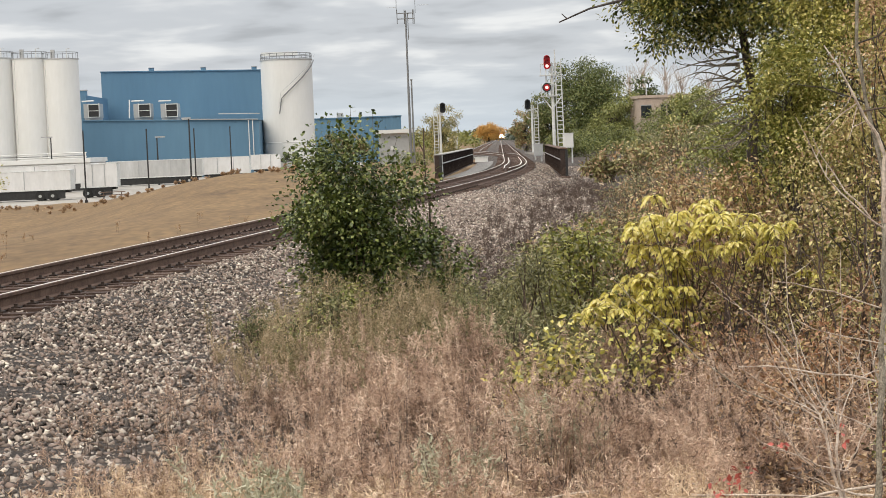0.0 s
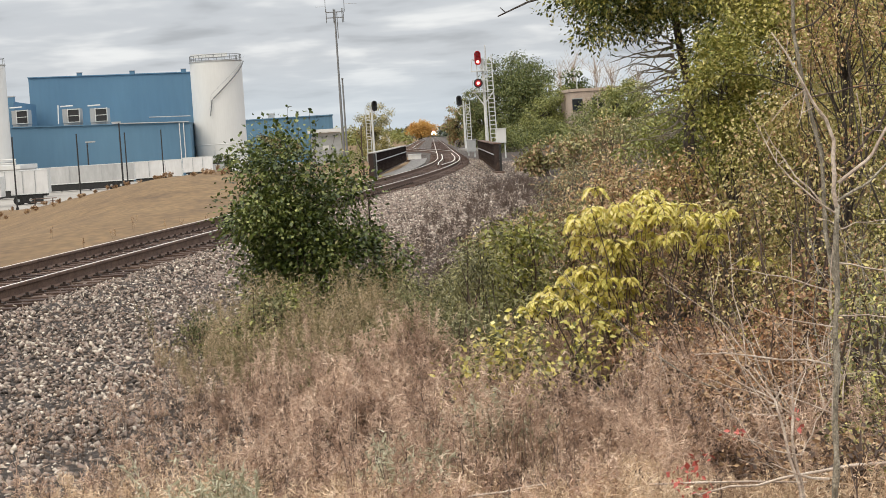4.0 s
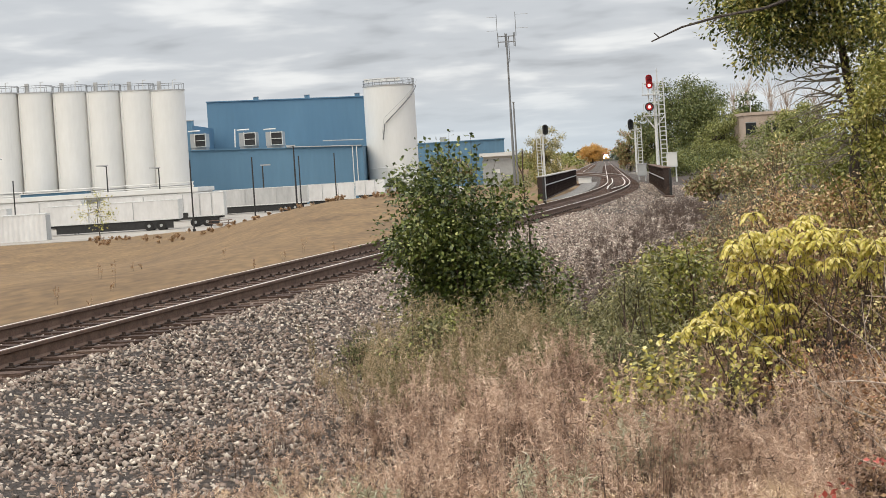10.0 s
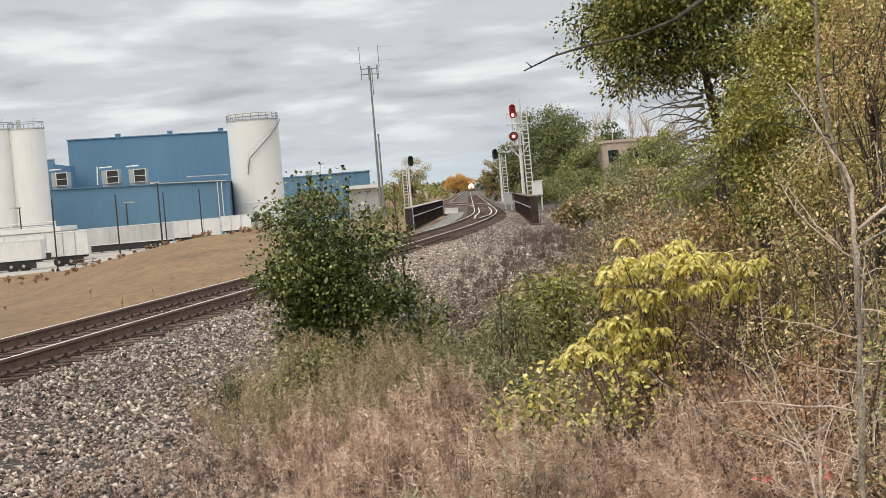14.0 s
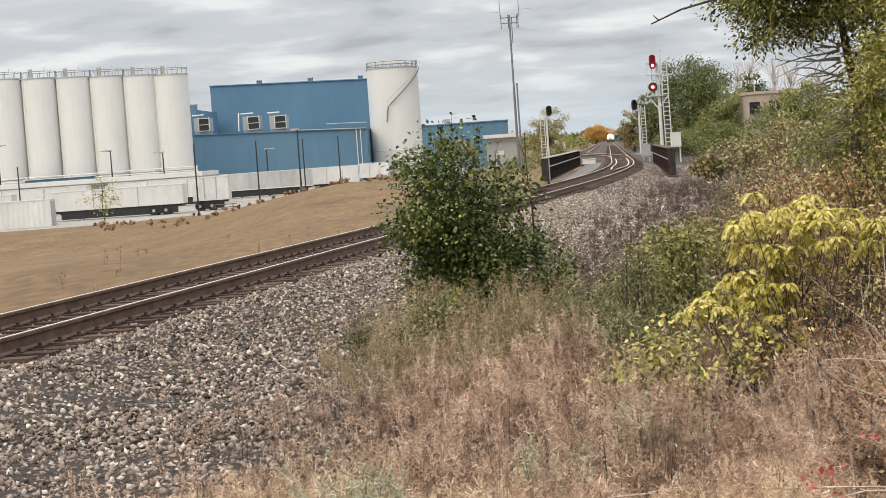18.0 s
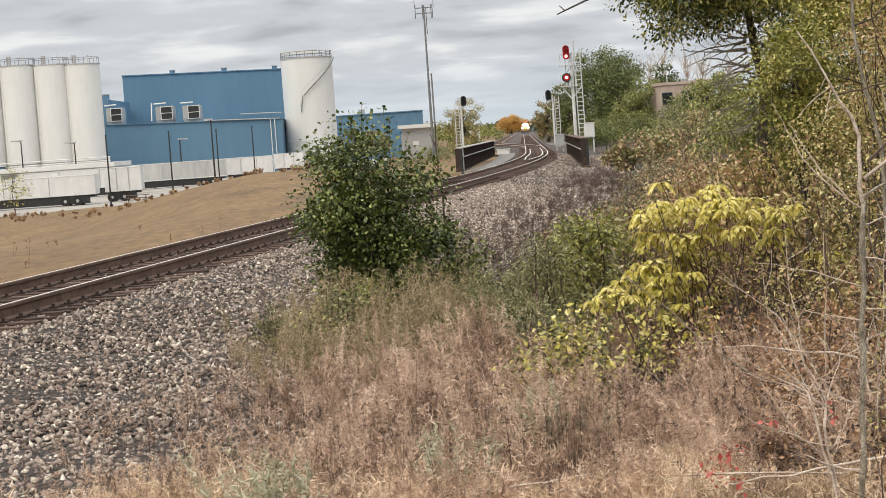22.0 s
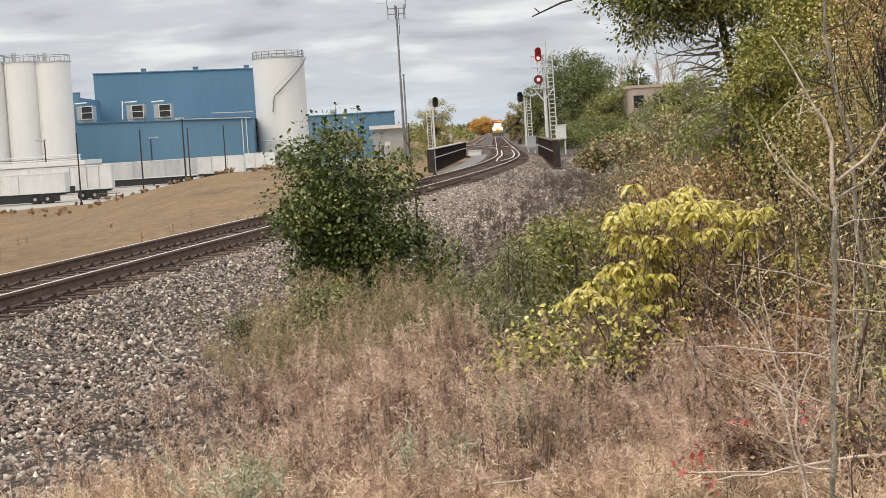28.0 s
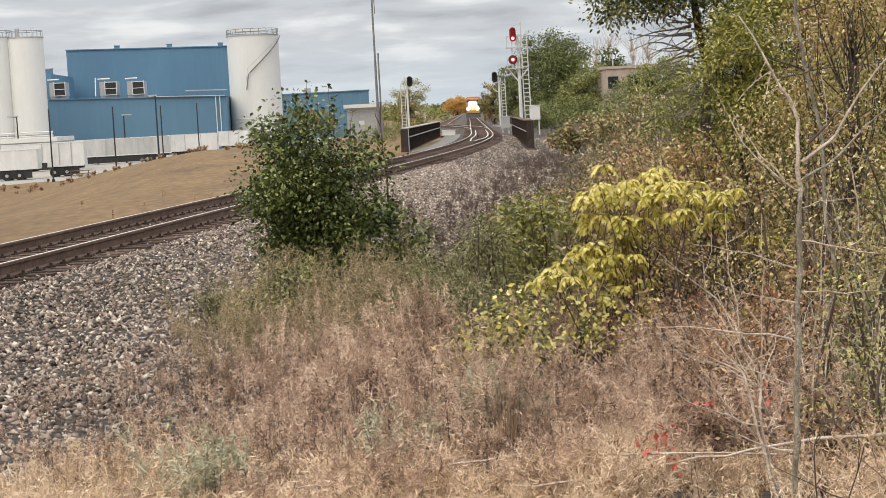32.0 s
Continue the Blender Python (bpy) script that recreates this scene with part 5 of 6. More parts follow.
def build_weeds():
    edge = lambda x, y: off_line(x, y) - np.interp(y, [8, 10.5, 14, 20], [7.2, 6.85, 6.05, 4.75]) + RNG.normal(0, 0.35, len(x))
    near = lambda x, y: (edge(x, y) > 0) & (np.hypot(x, y) > 5.2)
    heap = lambda x, y: np.sin(x * 2.9 + y * 0.9 + 0.8 * np.sin(y * 1.3)) + np.sin(y * 1.9 - x * 1.3) + 0.5 * np.sin(x * 5.3 + y * 2.2)
    patch = lambda x, y: near(x, y) & (heap(x, y) + RNG.normal(0, 0.25, len(x)) > 0.15)
    a = spots(620, -3.2, 3.4, 6.2, 15.5, patch)
    fluff("dry_weeds", "pinkish brown feathery dry weeds covering the bank", a, RNG.uniform(0.18, 0.42, len(a)), G_PINK)
    a = spots(260, -2.2, 3.2, 8.5, 16.0, lambda x, y: near(x, y) & (heap(x, y) > 0.35))
    fluff("plume_weeds", "taller pale pink plumes standing over the dry weeds", a, RNG.uniform(0.42, 0.66, len(a)), G_PINK, 11, 40, G_PINK, 0.042, 0.0021, 0.6)
    a = spots(560, -4.5, 2.5, 8.0, 17.0, lambda x, y: edge(x, y) > -1.8 + 1.2 * RNG.random(len(x)))
    fluff("thin_weeds", "thin reddish brown weeds growing out of the gravel", a, RNG.uniform(0.2, 0.45, len(a)), G_PINK, 5, 16, M_DTWIG, 0.03, 0.002)
    a = spots(60, -2.6, 3.0, 7.2, 13.0, near)
    fluff("stalk_weeds", "upright dark dried stalks with few seedheads", a, RNG.uniform(0.4, 0.75, len(a)), M_DTWIG, 4, 9, M_DTWIG, 0.03, 0.0026, 0.28)
    a = spots(380, -3.0, 1.9, 5.8, 11.5, lambda x, y: near(x, y) & (heap(x, y) > -0.1))
    fluff("straw_weeds", "pale straw-coloured dry grass tufts", a, RNG.uniform(0.14, 0.32, len(a)), G_TAN, 9, 10)
    a = spots(320, -3.0, -0.6, 6.8, 10.0, near)
    fluff("straw_weeds", "bright pale straw at the edge of the gravel", a, RNG.uniform(0.14, 0.3, len(a)), G_TAN, 10, 14, G_TAN, 0.05, 0.0024, 0.9)
    a = spots(70, 0.2, 2.2, 14.0, 19.0, lambda x, y: off_line(x, y) > 5.6)
    fluff("green_weeds", "grey-green weedy herbs with narrow leaves", a, RNG.uniform(0.35, 0.75, len(a)), G_GREEN, 8, 34, G_GREEN, 0.06, 0.0034, 0.5)
    a = spots(230, -2.2, 0.8, 14.8, 19.6, lambda x, y: edge(x, y) > -0.6)
    fluff("mixed_weeds", "greenish tan weeds in front of the green bush", a, RNG.uniform(0.35, 0.72, len(a)), G_MIX, 8, 34, G_MIX, 0.05, 0.0024, 0.5)
    a = spots(150, -1.0, 0.9, 11.8, 14.6, lambda x, y: edge(x, y) > 0.2)
    fluff("plume_weeds", "pale pink feathery plumes before the green bush", a, RNG.uniform(0.45, 0.72, len(a)), G_PINK, 10, 46, G_PINK, 0.045, 0.0021, 0.55)
    a = spots(70, -1.8, 1.4, 12.0, 17.5, lambda x, y: edge(x, y) > 0.0)
    fluff("mixed_weeds", "dark greenish weeds mixed among the dry ones", a, RNG.uniform(0.3, 0.6, len(a)), G_GREEN, 8, 24, G_MIX, 0.05, 0.003, 0.5)
    a = spots(1250, -0.5, 9.0, 19.0, 75.0, lambda x, y: (off_line(x, y) > 2.9 + 1.6 * RNG.random(len(x))) & (off_line(x, y) < 9))
    fluff("grey_brush", "grey-brown dry brush between the ballast and the trees", a, RNG.uniform(0.2, 0.5, len(a)), M_DTWIG, 6, 9, M_DTWIG, 0.08, 0.003, 0.5)
    for x, y, h in ((-0.75, 7.9, 0.36), (0.55, 11.4, 0.42), (0.15, 8.4, 0.34), (0.95, 11.0, 0.36)):
        a = spots(11, x - 0.2, x + 0.2, y - 0.3, y + 0.3, near)
        fluff("sage_clump", "pale grey-green sage-like clump among dry grass", a, np.full(len(a), h), L_SAGE, 8, 22, G_TAN, 0.05, 0.004, 0.6)
    a = spots(340, -1.2, 2.8, 5.3, 8.6, near)
    fluff("straw_weeds", "matted pale dry grass near the sapling", a, RNG.uniform(0.14, 0.28, len(a)), G_TAN, 9, 14, G_PINK, 0.045, 0.002, 1.0)
    a = spots(190, -3.3, -0.9, 6.8, 10.4, lambda x, y: off_line(x, y) > 4.9 + 0.7 * RNG.random(len(x)))
    fluff("straw_weeds", "golden tan straw tufts at the foot of the ballast", a, RNG.uniform(0.14, 0.32, len(a)), G_TAN, 9, 14, G_TAN, 0.05, 0.0022, 0.9)
    # heaps of curled pale straw close to the camera
    a = spots(520, -2.6, 2.3, 5.3, 9.4, lambda x, y: near(x, y) & (heap(x, y) > -0.3))
    fluff("straw_heap", "matted heaps of curled pale straw", a, RNG.uniform(0.12, 0.26, len(a)), G_TAN, 14, 24, G_TAN, 0.045, 0.0018, 1.1)
    a = spots(46, 1.45, 2.35, 8.6, 10.6, near)
    fluff("plume_weeds", "rounded brown mound of feathery dry weeds", a, RNG.uniform(0.45, 0.72, len(a)), G_PINK, 10, 46, G_PINK, 0.045, 0.0021, 0.7)
    # blades
    a = spots(6500, -3.6, 3.8, 5.2, 14.0, lambda x, y: near(x, y) & (heap(x, y) > -0.6))
    me = blade_mesh("grass", np.column_stack([a, land(a[:, 0], a[:, 1])]), RNG.uniform(0.08, 0.26, len(a)), G_TAN, 0.9, 0.0024)
    tagged(new("dry_grass", me), "pale dry grass blades lying over the ground", "grass", kind="stuff")
    a = spots(55, -1.7, 0.7, 17.2, 19.5, lambda x, y: edge(x, y) > -0.3)
    fluff("mixed_weeds", "tall khaki green weeds leaning on the green bush", a, RNG.uniform(0.65, 0.95, len(a)), G_MIX, 8, 44, G_MIX, 0.06, 0.0026, 0.5)
    a = spots(130, -36, -4, 96, 165, lambda x, y: (off_line(x, y) < -9) & (x > -0.28 * y) & (np.abs(y - 114 - 36 * step(-x / y, 0.05, 0.25)) < 9) & (np.sin(x * 0.9) + np.sin(y * 0.4 + x * 0.3) > -0.2))
    fluff("brow_weeds", "low brown weeds along the brow above the yard", a, RNG.uniform(0.2, 0.42, len(a)), L_BROWN, 10, 22, L_BROWN, 0.14, 0.02, 1.0)
    a = spots(14, -12, 0, 24, 50, lambda x, y: (off_line(x, y) < -2.4) & (x > -0.28 * y))
    fluff("field_weeds", "dark dried weed stalks in the field", a, RNG.uniform(0.3, 0.55, len(a)), L_BROWN, 4, 16, M_DTWIG, 0.04, 0.006, 0.3)
    a = spots(260, -4.0, -0.8, 6.8, 12.5, lambda x, y: (off_line(x, y) > 4.1 + 0.15 * (y - 7) + 1.4 * RNG.random(len(x))) & (np.hypot(x, y) > 5.6))
    fluff("gravel_straw", "short pale pinkish straw growing through the gravel", a, RNG.uniform(0.10, 0.26, len(a)), G_TAN, 7, 14, G_PINK, 0.04, 0.0024, 0.8)
    a = spots(260, -4.4, -0.4, 8.5, 15.0, lambda x, y: off_line(x, y) > 3.9 + 1.8 * RNG.random(len(x)))
    fluff("gravel_weeds", "thin pinkish grey weeds growing through the gravel", a, RNG.uniform(0.15, 0.40, len(a)), G_PINK, 5, 18, M_DTWIG, 0.035, 0.0024, 0.6)


def build_plants():
    # the dark green bush in front of the track
    shrub("green_bush", "dense dark green leafy bush growing beside the track", -0.33, 20.4, 1.5, 2.42, L_GREEN, 24000, 0.056, 80, width=0.66, second=G_GREEN, share=0.05, low=0.04, tight=0.062)
    shrub("green_bush", "lower dark green bush joined to the taller one", 0.42, 19.9, 0.85, 1.1, L_GREEN, 5500, 0.055, 34, width=0.64)
    t = thing("leafy_shoots", "tall leafy shoots rising above the green bush", "shrub", pose(-0.33, 20.3, 1.2), kind="stuff")
    g, at, way = Geo(), [], []
    for x0, x1, z1 in ((-0.05, -0.07, 0.86), (0.02, 0.03, 0.80), (0.12, 0.18, 0.80), (0.16, 0.24, 0.66), (-0.12, -0.22, 0.68), (-0.3, -0.42, 0.48), (0.3, 0.46, 0.48), (-0.38, -0.62, 0.34)):
        p = limb(g, (x0, 0, -0.3), (x1, RNG.normal(0, 0.1), z1), 0.007, 0.002, 0.05, 7, 5)
        for q in p[2:]:
            for k in range(4):
                at.append(tuple(q))
                way.append(RNG.normal(size=3) + np.array([0, 0, 0.2]))
    part("branchwork", g, M_DTWIG, t)
    part("foliage", leaf_mesh("foliage", np.array(at), unit(np.array(way)), RNG.uniform(0.05, 0.085, len(at)), L_GREEN, 0.7, 0.25), None, t)
    shrub("weed_bush", "straggling green weed at the edge of the ballast", -1.5, 18.4, 0.5, 0.62, G_GREEN, 1300, 0.035, 16)
    # sumac
    tips = []
    for x, z, sx, sz, n in ((-0.34, 1.48, 0.13, 0.09, 9), (0.0, 1.54, 0.13, 0.08, 9), (0.33, 1.46, 0.13, 0.09, 8), (0.72, 1.40, 0.07, 0.07, 6), (-0.17, 1.14, 0.16, 0.10, 14), (0.26, 1.20, 0.09, 0.10, 6), (-0.32, 0.98, 0.13, 0.08, 6),
                            (-0.66, 0.80, 0.13, 0.10, 12), (-0.38, 0.92, 0.10, 0.08, 7), (-0.16, 0.68, 0.19, 0.11, 17), (-0.06, 0.44, 0.13, 0.09, 8), (0.72, 1.12, 0.16, 0.04, 3), (1.13, 1.06, 0.06, 0.05, 2), (0.92, 0.32, 0.10, 0.08, 2)):
        tips += [(x + RNG.normal(0, sx), RNG.uniform(-0.45, 0.25), z + RNG.normal(0, sz), RNG.uniform(0.10, 0.155) * (1 if z > 1 else 0.82)) for k in range(n)]
    sumac(2.55, 14.9, -0.62, tips)
    shrub("yellow_undergrowth", "yellow-green low shrub under the sumac", 1.9, 14.1, 1.1, 0.7, L_YELLOW, 450, 0.055, 30, width=0.6, second=L_OLIVE, share=0.45)
    shrub("yellow_undergrowth", "small yellow and green shrub among dry weeds", 1.06, 12.2, 0.75, 0.92, L_DKOLIVE, 2300, 0.05, 26, width=0.6, second=L_YELLOW, share=0.38)
    for x, y, w, h in ((2.15, 8.3, 0.7, 0.5), (1.85, 9.0, 0.6, 0.55), (2.5, 9.6, 0.8, 0.7), (2.1, 7.4, 0.5, 0.45), (2.2, 10.6, 0.9, 0.7)):
        shrub("dark_undergrowth", "dark reddish brown withered undergrowth", x, y, w, h, L_BROWN, 1100, 0.035, 22, second=M_DTWIG, share=0.4, nstem=18, tight=0.07)
    shrub("dark_undergrowth", "withered brown undergrowth before the sumac stems", 2.75, 14.2, 1.3, 0.7, L_BROWN, 1900, 0.045, 28, second=L_RUST, share=0.3)
    shrub("dark_undergrowth", "dark shaded undergrowth beneath the sumac stems", 2.75, 15.6, 1.8, 1.2, L_BROWN, 2200, 0.05, 30, second=L_OLIVE, share=0.35)
    # shrubs and trees on the right-hand bank
    for x, y, w, h, mt, sec, n, s, lb in (
        (-0.95, 17.3, 0.7, 0.6, G_GREEN, L_LIME, 1100, 0.045, "low green weed at the edge of the gravel"),
        (-0.55, 18.3, 0.7, 0.75, L_LIME, G_GREEN, 1500, 0.05, "light green leafy weed before the dark bush"),
        (-0.75, 17.9, 0.6, 0.7, G_GREEN, L_DKOLIVE, 1300, 0.045, "grey-green weed before the dark bush"),
        (0.85, 15.7, 0.8, 1.0, L_HERB, G_GREEN, 3400, 0.055, "narrow-leaved dull green shrub beside the gravel"),
        (1.35, 16.0, 0.9, 1.3, L_HERB, L_DKOLIVE, 4200, 0.055, "dull green shrub between gravel and sumac"),
        (1.85, 16.7, 1.0, 1.5, L_FRESH, L_HERB, 4200, 0.055, "dull green leafy shrub behind the sumac"),
        (1.05, 14.5, 0.6, 0.8, L_HERB, G_GREEN, 2200, 0.05, "low dull green shrub among weeds"),
        (1.0, 17.8, 0.8, 1.0, L_HERB, L_DKOLIVE, 2000, 0.05, "low dark green shrub behind weeds"),
        (1.75, 19.5, 0.9, 1.1, G_GREEN, L_DKOLIVE, 2200, 0.05, "greyish green shrub at the ballast edge"),
        (2.45, 17.6, 1.0, 1.3, L_DKOLIVE, L_BROWN, 2600, 0.055, "dull green shrub with brown tips"),
        (3.05, 17.0, 1.5, 1.5, L_BROWN, L_OLIVE, 3000, 0.05, "brownish shrub with thinning leaves"),
        (3.2, 28.0, 1.5, 0.9, L_DKOLIVE, L_BROWN, 2000, 0.06, "dull green and brown brush on the bank"),
        (4.4, 26.0, 1.4, 1.0, L_DKOLIVE, L_RUST, 1700, 0.06, "olive grey shrub on the bank"),
        (4.2, 22.0, 1.2, 1.35, L_RUST, L_BROWN, 1900, 0.06, "rust-coloured shrub losing its leaves"),
        (4.7, 19.3, 1.3, 1.5, L_KHAKI, L_RUST, 2600, 0.06, "brown and olive thicket shrub"),
        (4.02, 19.2, 1.5, 2.05, L_COPPER, L_KHAKI, 4200, 0.05, "khaki and rust shrub before the leaning trunk"),
        (4.32, 19.5, 1.2, 2.1, L_OLIVE, L_COPPER, 3200, 0.05, "olive and brown shrub round the foot of the leaning tree"),
        (3.9, 16.5, 1.3, 1.7, L_KHAKI, L_BROWN, 2600, 0.055, "olive shrub with dry brown leaves"),
        (2.6, 11.3, 1.1, 0.85, L_BROWN, L_RUST, 3000, 0.045, "low brown shrub with withered leaves"),
        (3.2, 12.4, 1.2, 1.1, L_BROWN, L_RUST, 2600, 0.05, "reddish brown withered shrub"),
        (3.65, 13.2, 1.2, 2.0, L_KHAKI, L_BROWN, 2600, 0.055, "tall brown and olive shrub"),
        (2.75, 9.0, 0.8, 1.25, L_DKOLIVE, L_OLIVE, 1700, 0.045, "green shrub near the bare sapling"),
        (3.3, 9.8, 1.0, 1.7, L_DKOLIVE, L_BROWN, 2200, 0.045, "mixed green shrub near the sapling"),
        (2.35, 7.6, 0.55, 0.75, L_DKOLIVE, L_OLIVE, 1000, 0.04, "leafy green undergrowth beside the twigs"),
        (2.7, 22.5, 1.1, 1.2, L_COPPER, L_DKOLIVE, 1500, 0.05, "brown and olive brush with dry leaves on the bank"),
        (3.3, 24.5, 1.2, 1.35, L_HERB, L_COPPER, 1700, 0.055, "grey-green brush with dry brown tips"),
        (3.9, 24.0, 1.4, 1.7, L_COPPER, L_KHAKI, 2300, 0.05, "copper brown shrub with many small leaves"),
        (4.9, 27.5, 1.5, 1.7, L_COPPER, L_DKOLIVE, 2000, 0.06, "copper brown thicket on the bank"),
        (4.0, 30.5, 1.3, 1.0, L_HERB, L_BROWN, 1400, 0.065, "dull brush at the edge of the ballast"),
        (5.6, 34.0, 1.8, 1.5, L_COPPER, L_HERB, 1700, 0.075, "brown thicket further along the bank"),
        (6.9, 44.0, 2.2, 1.4, L_HERB, L_COPPER, 1500, 0.09, "grey-green and brown thicket beside the ballast"),
        (13.0, 60.0, 3.2, 2.1, L_HERB, L_BROWN, 2400, 0.11, "dull green bushy shrub beside the bridge approach"),
        (17.5, 98.0, 4.5, 2.6, L_HERB, L_WILLOW, 2200, 0.2, "soft green shrub beyond the thicket"),
        (4.9, 33.0, 2.0, 0.8, L_KHAKI, L_DKOLIVE, 1500, 0.065, "grey-green brush along the bank"),
        (6.4, 38.0, 2.0, 0.8, L_DKOLIVE, L_KHAKI, 1400, 0.06, "olive thicket further along the bank"),
        (8.2, 55.0, 2.6, 0.9, L_HERB, L_COPPER, 1300, 0.08, "brown half-bare thicket near the bridge"),
        (10.4, 60.0, 4.0, 1.2, L_HERB, L_COPPER, 2000, 0.11, "olive thicket behind the bank"),
        (10.7, 78.0, 2.0, 1.4, L_DKOLIVE, L_BROWN, 1500, 0.10, "dark brown bush at the end of the bridge girder"),
        (13.2, 84.0, 3.6, 1.9, L_DKOLIVE, L_BROWN, 3000, 0.11, "dull green thicket behind the bridge"),
        (18.5, 105.0, 6.0, 2.6, L_DKOLIVE, L_COPPER, 2400, 0.2, "olive thicket beyond the bridge"),
        (24.0, 125.0, 7.0, 3.0, L_WILLOW, L_OLIVE, 2600, 0.22, "light green thicket beyond the bridge"),
    ):
        shrub("thicket_shrub", lb, x, y, w, h, mt, int(n * (1.25 if y < 24 else 0.95)), min(s * 1.1, 0.0034 * y) if y < 24 else max(s * 1.05, 0.0026 * y if y < 90 else 0.25), 30 if y < 24 else 20, second=sec, share=0.3, nstem=24, tight=0.06, width=0.24 if mt is L_HERB else 0.5)
    locust = tree("locust_tree", "dark-leaved tree leaning over the thicket", 4.52, 20.5, 6.0, (1.95, 1.4, 1.45), L_GREEN, 90000, 0.056, 0.09, 260, cz=4.62, lean=(-0.35, 0), crown=(0.0, 0), second=L_OLIVE, spread=0.13, fill=1.0, every=12, share=0.45, low=6)
    for k in range(40):
        g = Geo()
        z = RNG.uniform(2.2, 3.3)
        a = RNG.uniform(2.3, 4.0) if k % 4 else RNG.uniform(-1, 1)
        ln = RNG.uniform(0.3, 0.85)
        p = limb(g, (-0.08 * z, -0.05, z), (-0.08 * z + ln * math.cos(a), -0.1 + ln * math.sin(a) * 0.6, z + RNG.uniform(-0.4, 0.15)), 0.013, 0.003, 0.18, 5, 5)
        limb(g, p[3], p[3] + Vector((RNG.uniform(-0.25, 0.1), 0, RNG.uniform(-0.15, 0.15))), 0.006, 0.002, 0.1, 3, 4)
        part("dead_branch", g, M_TRUNK, locust, "broken dead grey branch")
    for x, y, h, r, mt, sec, n, lb in (
        (6.1, 18.6, 6.5, (1.1, 1.2, 2.9), L_OLIVE, L_YELLOW, 15000, "olive green tree with yellowing leaves"),
        (4.32, 18.2, 4.4, (0.42, 0.4, 0.95), L_FRESH, L_OLIVE, 6000, "fresh green young tree beside the leaning trunk"),
        (5.2, 23.5, 3.2, (0.8, 0.7, 1.2), L_LIME, L_WILLOW, 5000, "low yellow-green tree behind the leaning trunk"),
        (4.85, 14.2, 6.0, (0.8, 0.9, 2.5), L_OLIVE, L_KHAKI, 11000, "tall tree with brown and olive leaves"),
        (4.15, 13.8, 5.6, (0.42, 0.5, 0.75), L_COPPER, L_OLIVE, 2200, "slender tree with copper brown leaves"),
        (5.15, 18.9, 5.2, (0.8, 0.7, 2.2), L_OLIVE, L_FRESH, 12000, "olive green tree behind the leaning trunk"),
        (4.45, 15.6, 3.6, (0.7, 0.7, 1.6), L_KHAKI, L_COPPER, 6000, "low tree with brown and khaki leaves"),
        (6.6, 19.6, 7.0, (1.3, 1.3, 3.2), L_LIME, L_OLIVE, 14000, "dense yellow-green tree at the wood's edge"),
        (7.9, 24.0, 8.0, (1.7, 1.5, 3.6), L_WILLOW, L_OLIVE, 12000, "green tree deeper in the wood"),
        (5.6, 16.2, 6.5, (0.95, 1.0, 3.0), L_DKOLIVE, L_KHAKI, 13000, "olive tree with brown-flecked leaves"),
        (4.0, 11.9, 5.0, (0.55, 0.7, 1.9), L_KHAKI, L_RUST, 4000, "slim brown tree with thinning crown"),
        (10.2, 30.0, 7.5, (2.0, 2.0, 3.3), L_OLIVE, L_WILLOW, 9000, "olive tree on the far bank"),
    ):
        tree("olive_tree", lb, x, y, h, r, mt, int(n * 2.2), 0.0025 * y if y < 22 else 0.06, 0.03, 90, cz=h * 0.58 if r[2] < 1.3 else h * 0.5, second=sec, spread=0.17)
    # beyond the bridge
    tree("willow_tree", "large rounded green willow behind the signals", 27.6, 222, 12.0, (5.6, 5, 5.7), L_DEEP, 30000, 0.30, 0.35, 150, cz=5.9, droop=0.9)
    tree("willow_tree", "lower green willow sloping towards the line", 22.9, 224, 8.0, (2.8, 2.8, 4.0), L_DEEP, 12000, 0.28, 0.25, 70, cz=4.0, droop=0.9, second=L_DKOLIVE)
    tree("willow_tree", "lower light green willow beside the larger one", 30.6, 212, 7.4, (3.6, 3.4, 3.7), L_WILLOW, 13000, 0.28, 0.25, 80, cz=3.6, droop=0.9)
    for x, y, w, h in ((22.8, 205, 4.5, 3.4), (27.5, 203, 5.5, 3.0), (33.0, 200, 6.0, 4.2), (21.0, 170, 5.0, 2.2), (26.5, 160, 6.0, 2.4), (6.5, 300, 6.0, 3.0), (10.0, 275, 5.0, 2.2), (13.2, 330, 6.0, 3.0)):
        shrub("wood_edge_shrub", "low green shrub at the foot of the willows", x, y, w, h, L_DEEP, 3000, 0.24, 24, second=L_WILLOW, share=0.4, tight=0.065)
    tree("dark_tree", "dark green tree at the wood's edge", 37.0, 232, 9.0, (2.6, 2.6, 4.0), L_GREEN, 5000, 0.40, 0.2, 50, cz=5.2)
    tree("rusty_tree", "brownish young tree beside the line", 21.9, 245, 6.0, (2.0, 2, 2.8), L_DKOLIVE, 4500, 0.30, 0.15, 40, cz=3.3, second=L_RUST)
    tree("young_tree", "light green young tree before the masonry building", 31.5, 170, 4.6, (3.4, 2.6, 2.0), L_WILLOW, 7000, 0.26, 0.14, 50, cz=3.4)
    tree("young_tree", "light green tree beside the masonry building", 36.4, 190, 6.6, (3.0, 2.6, 3.2), L_WILLOW, 7000, 0.28, 0.14, 50, cz=3.9, second=L_OLIVE)
    tree("yellowing_tree", "yellowing tree behind the signal mast", 10.1, 262, 9.6, (2.9, 2.4, 4.3), L_DKOLIVE, 12000, 0.24, 0.16, 60, cz=4.4, second=L_KHAKI, share=0.45)
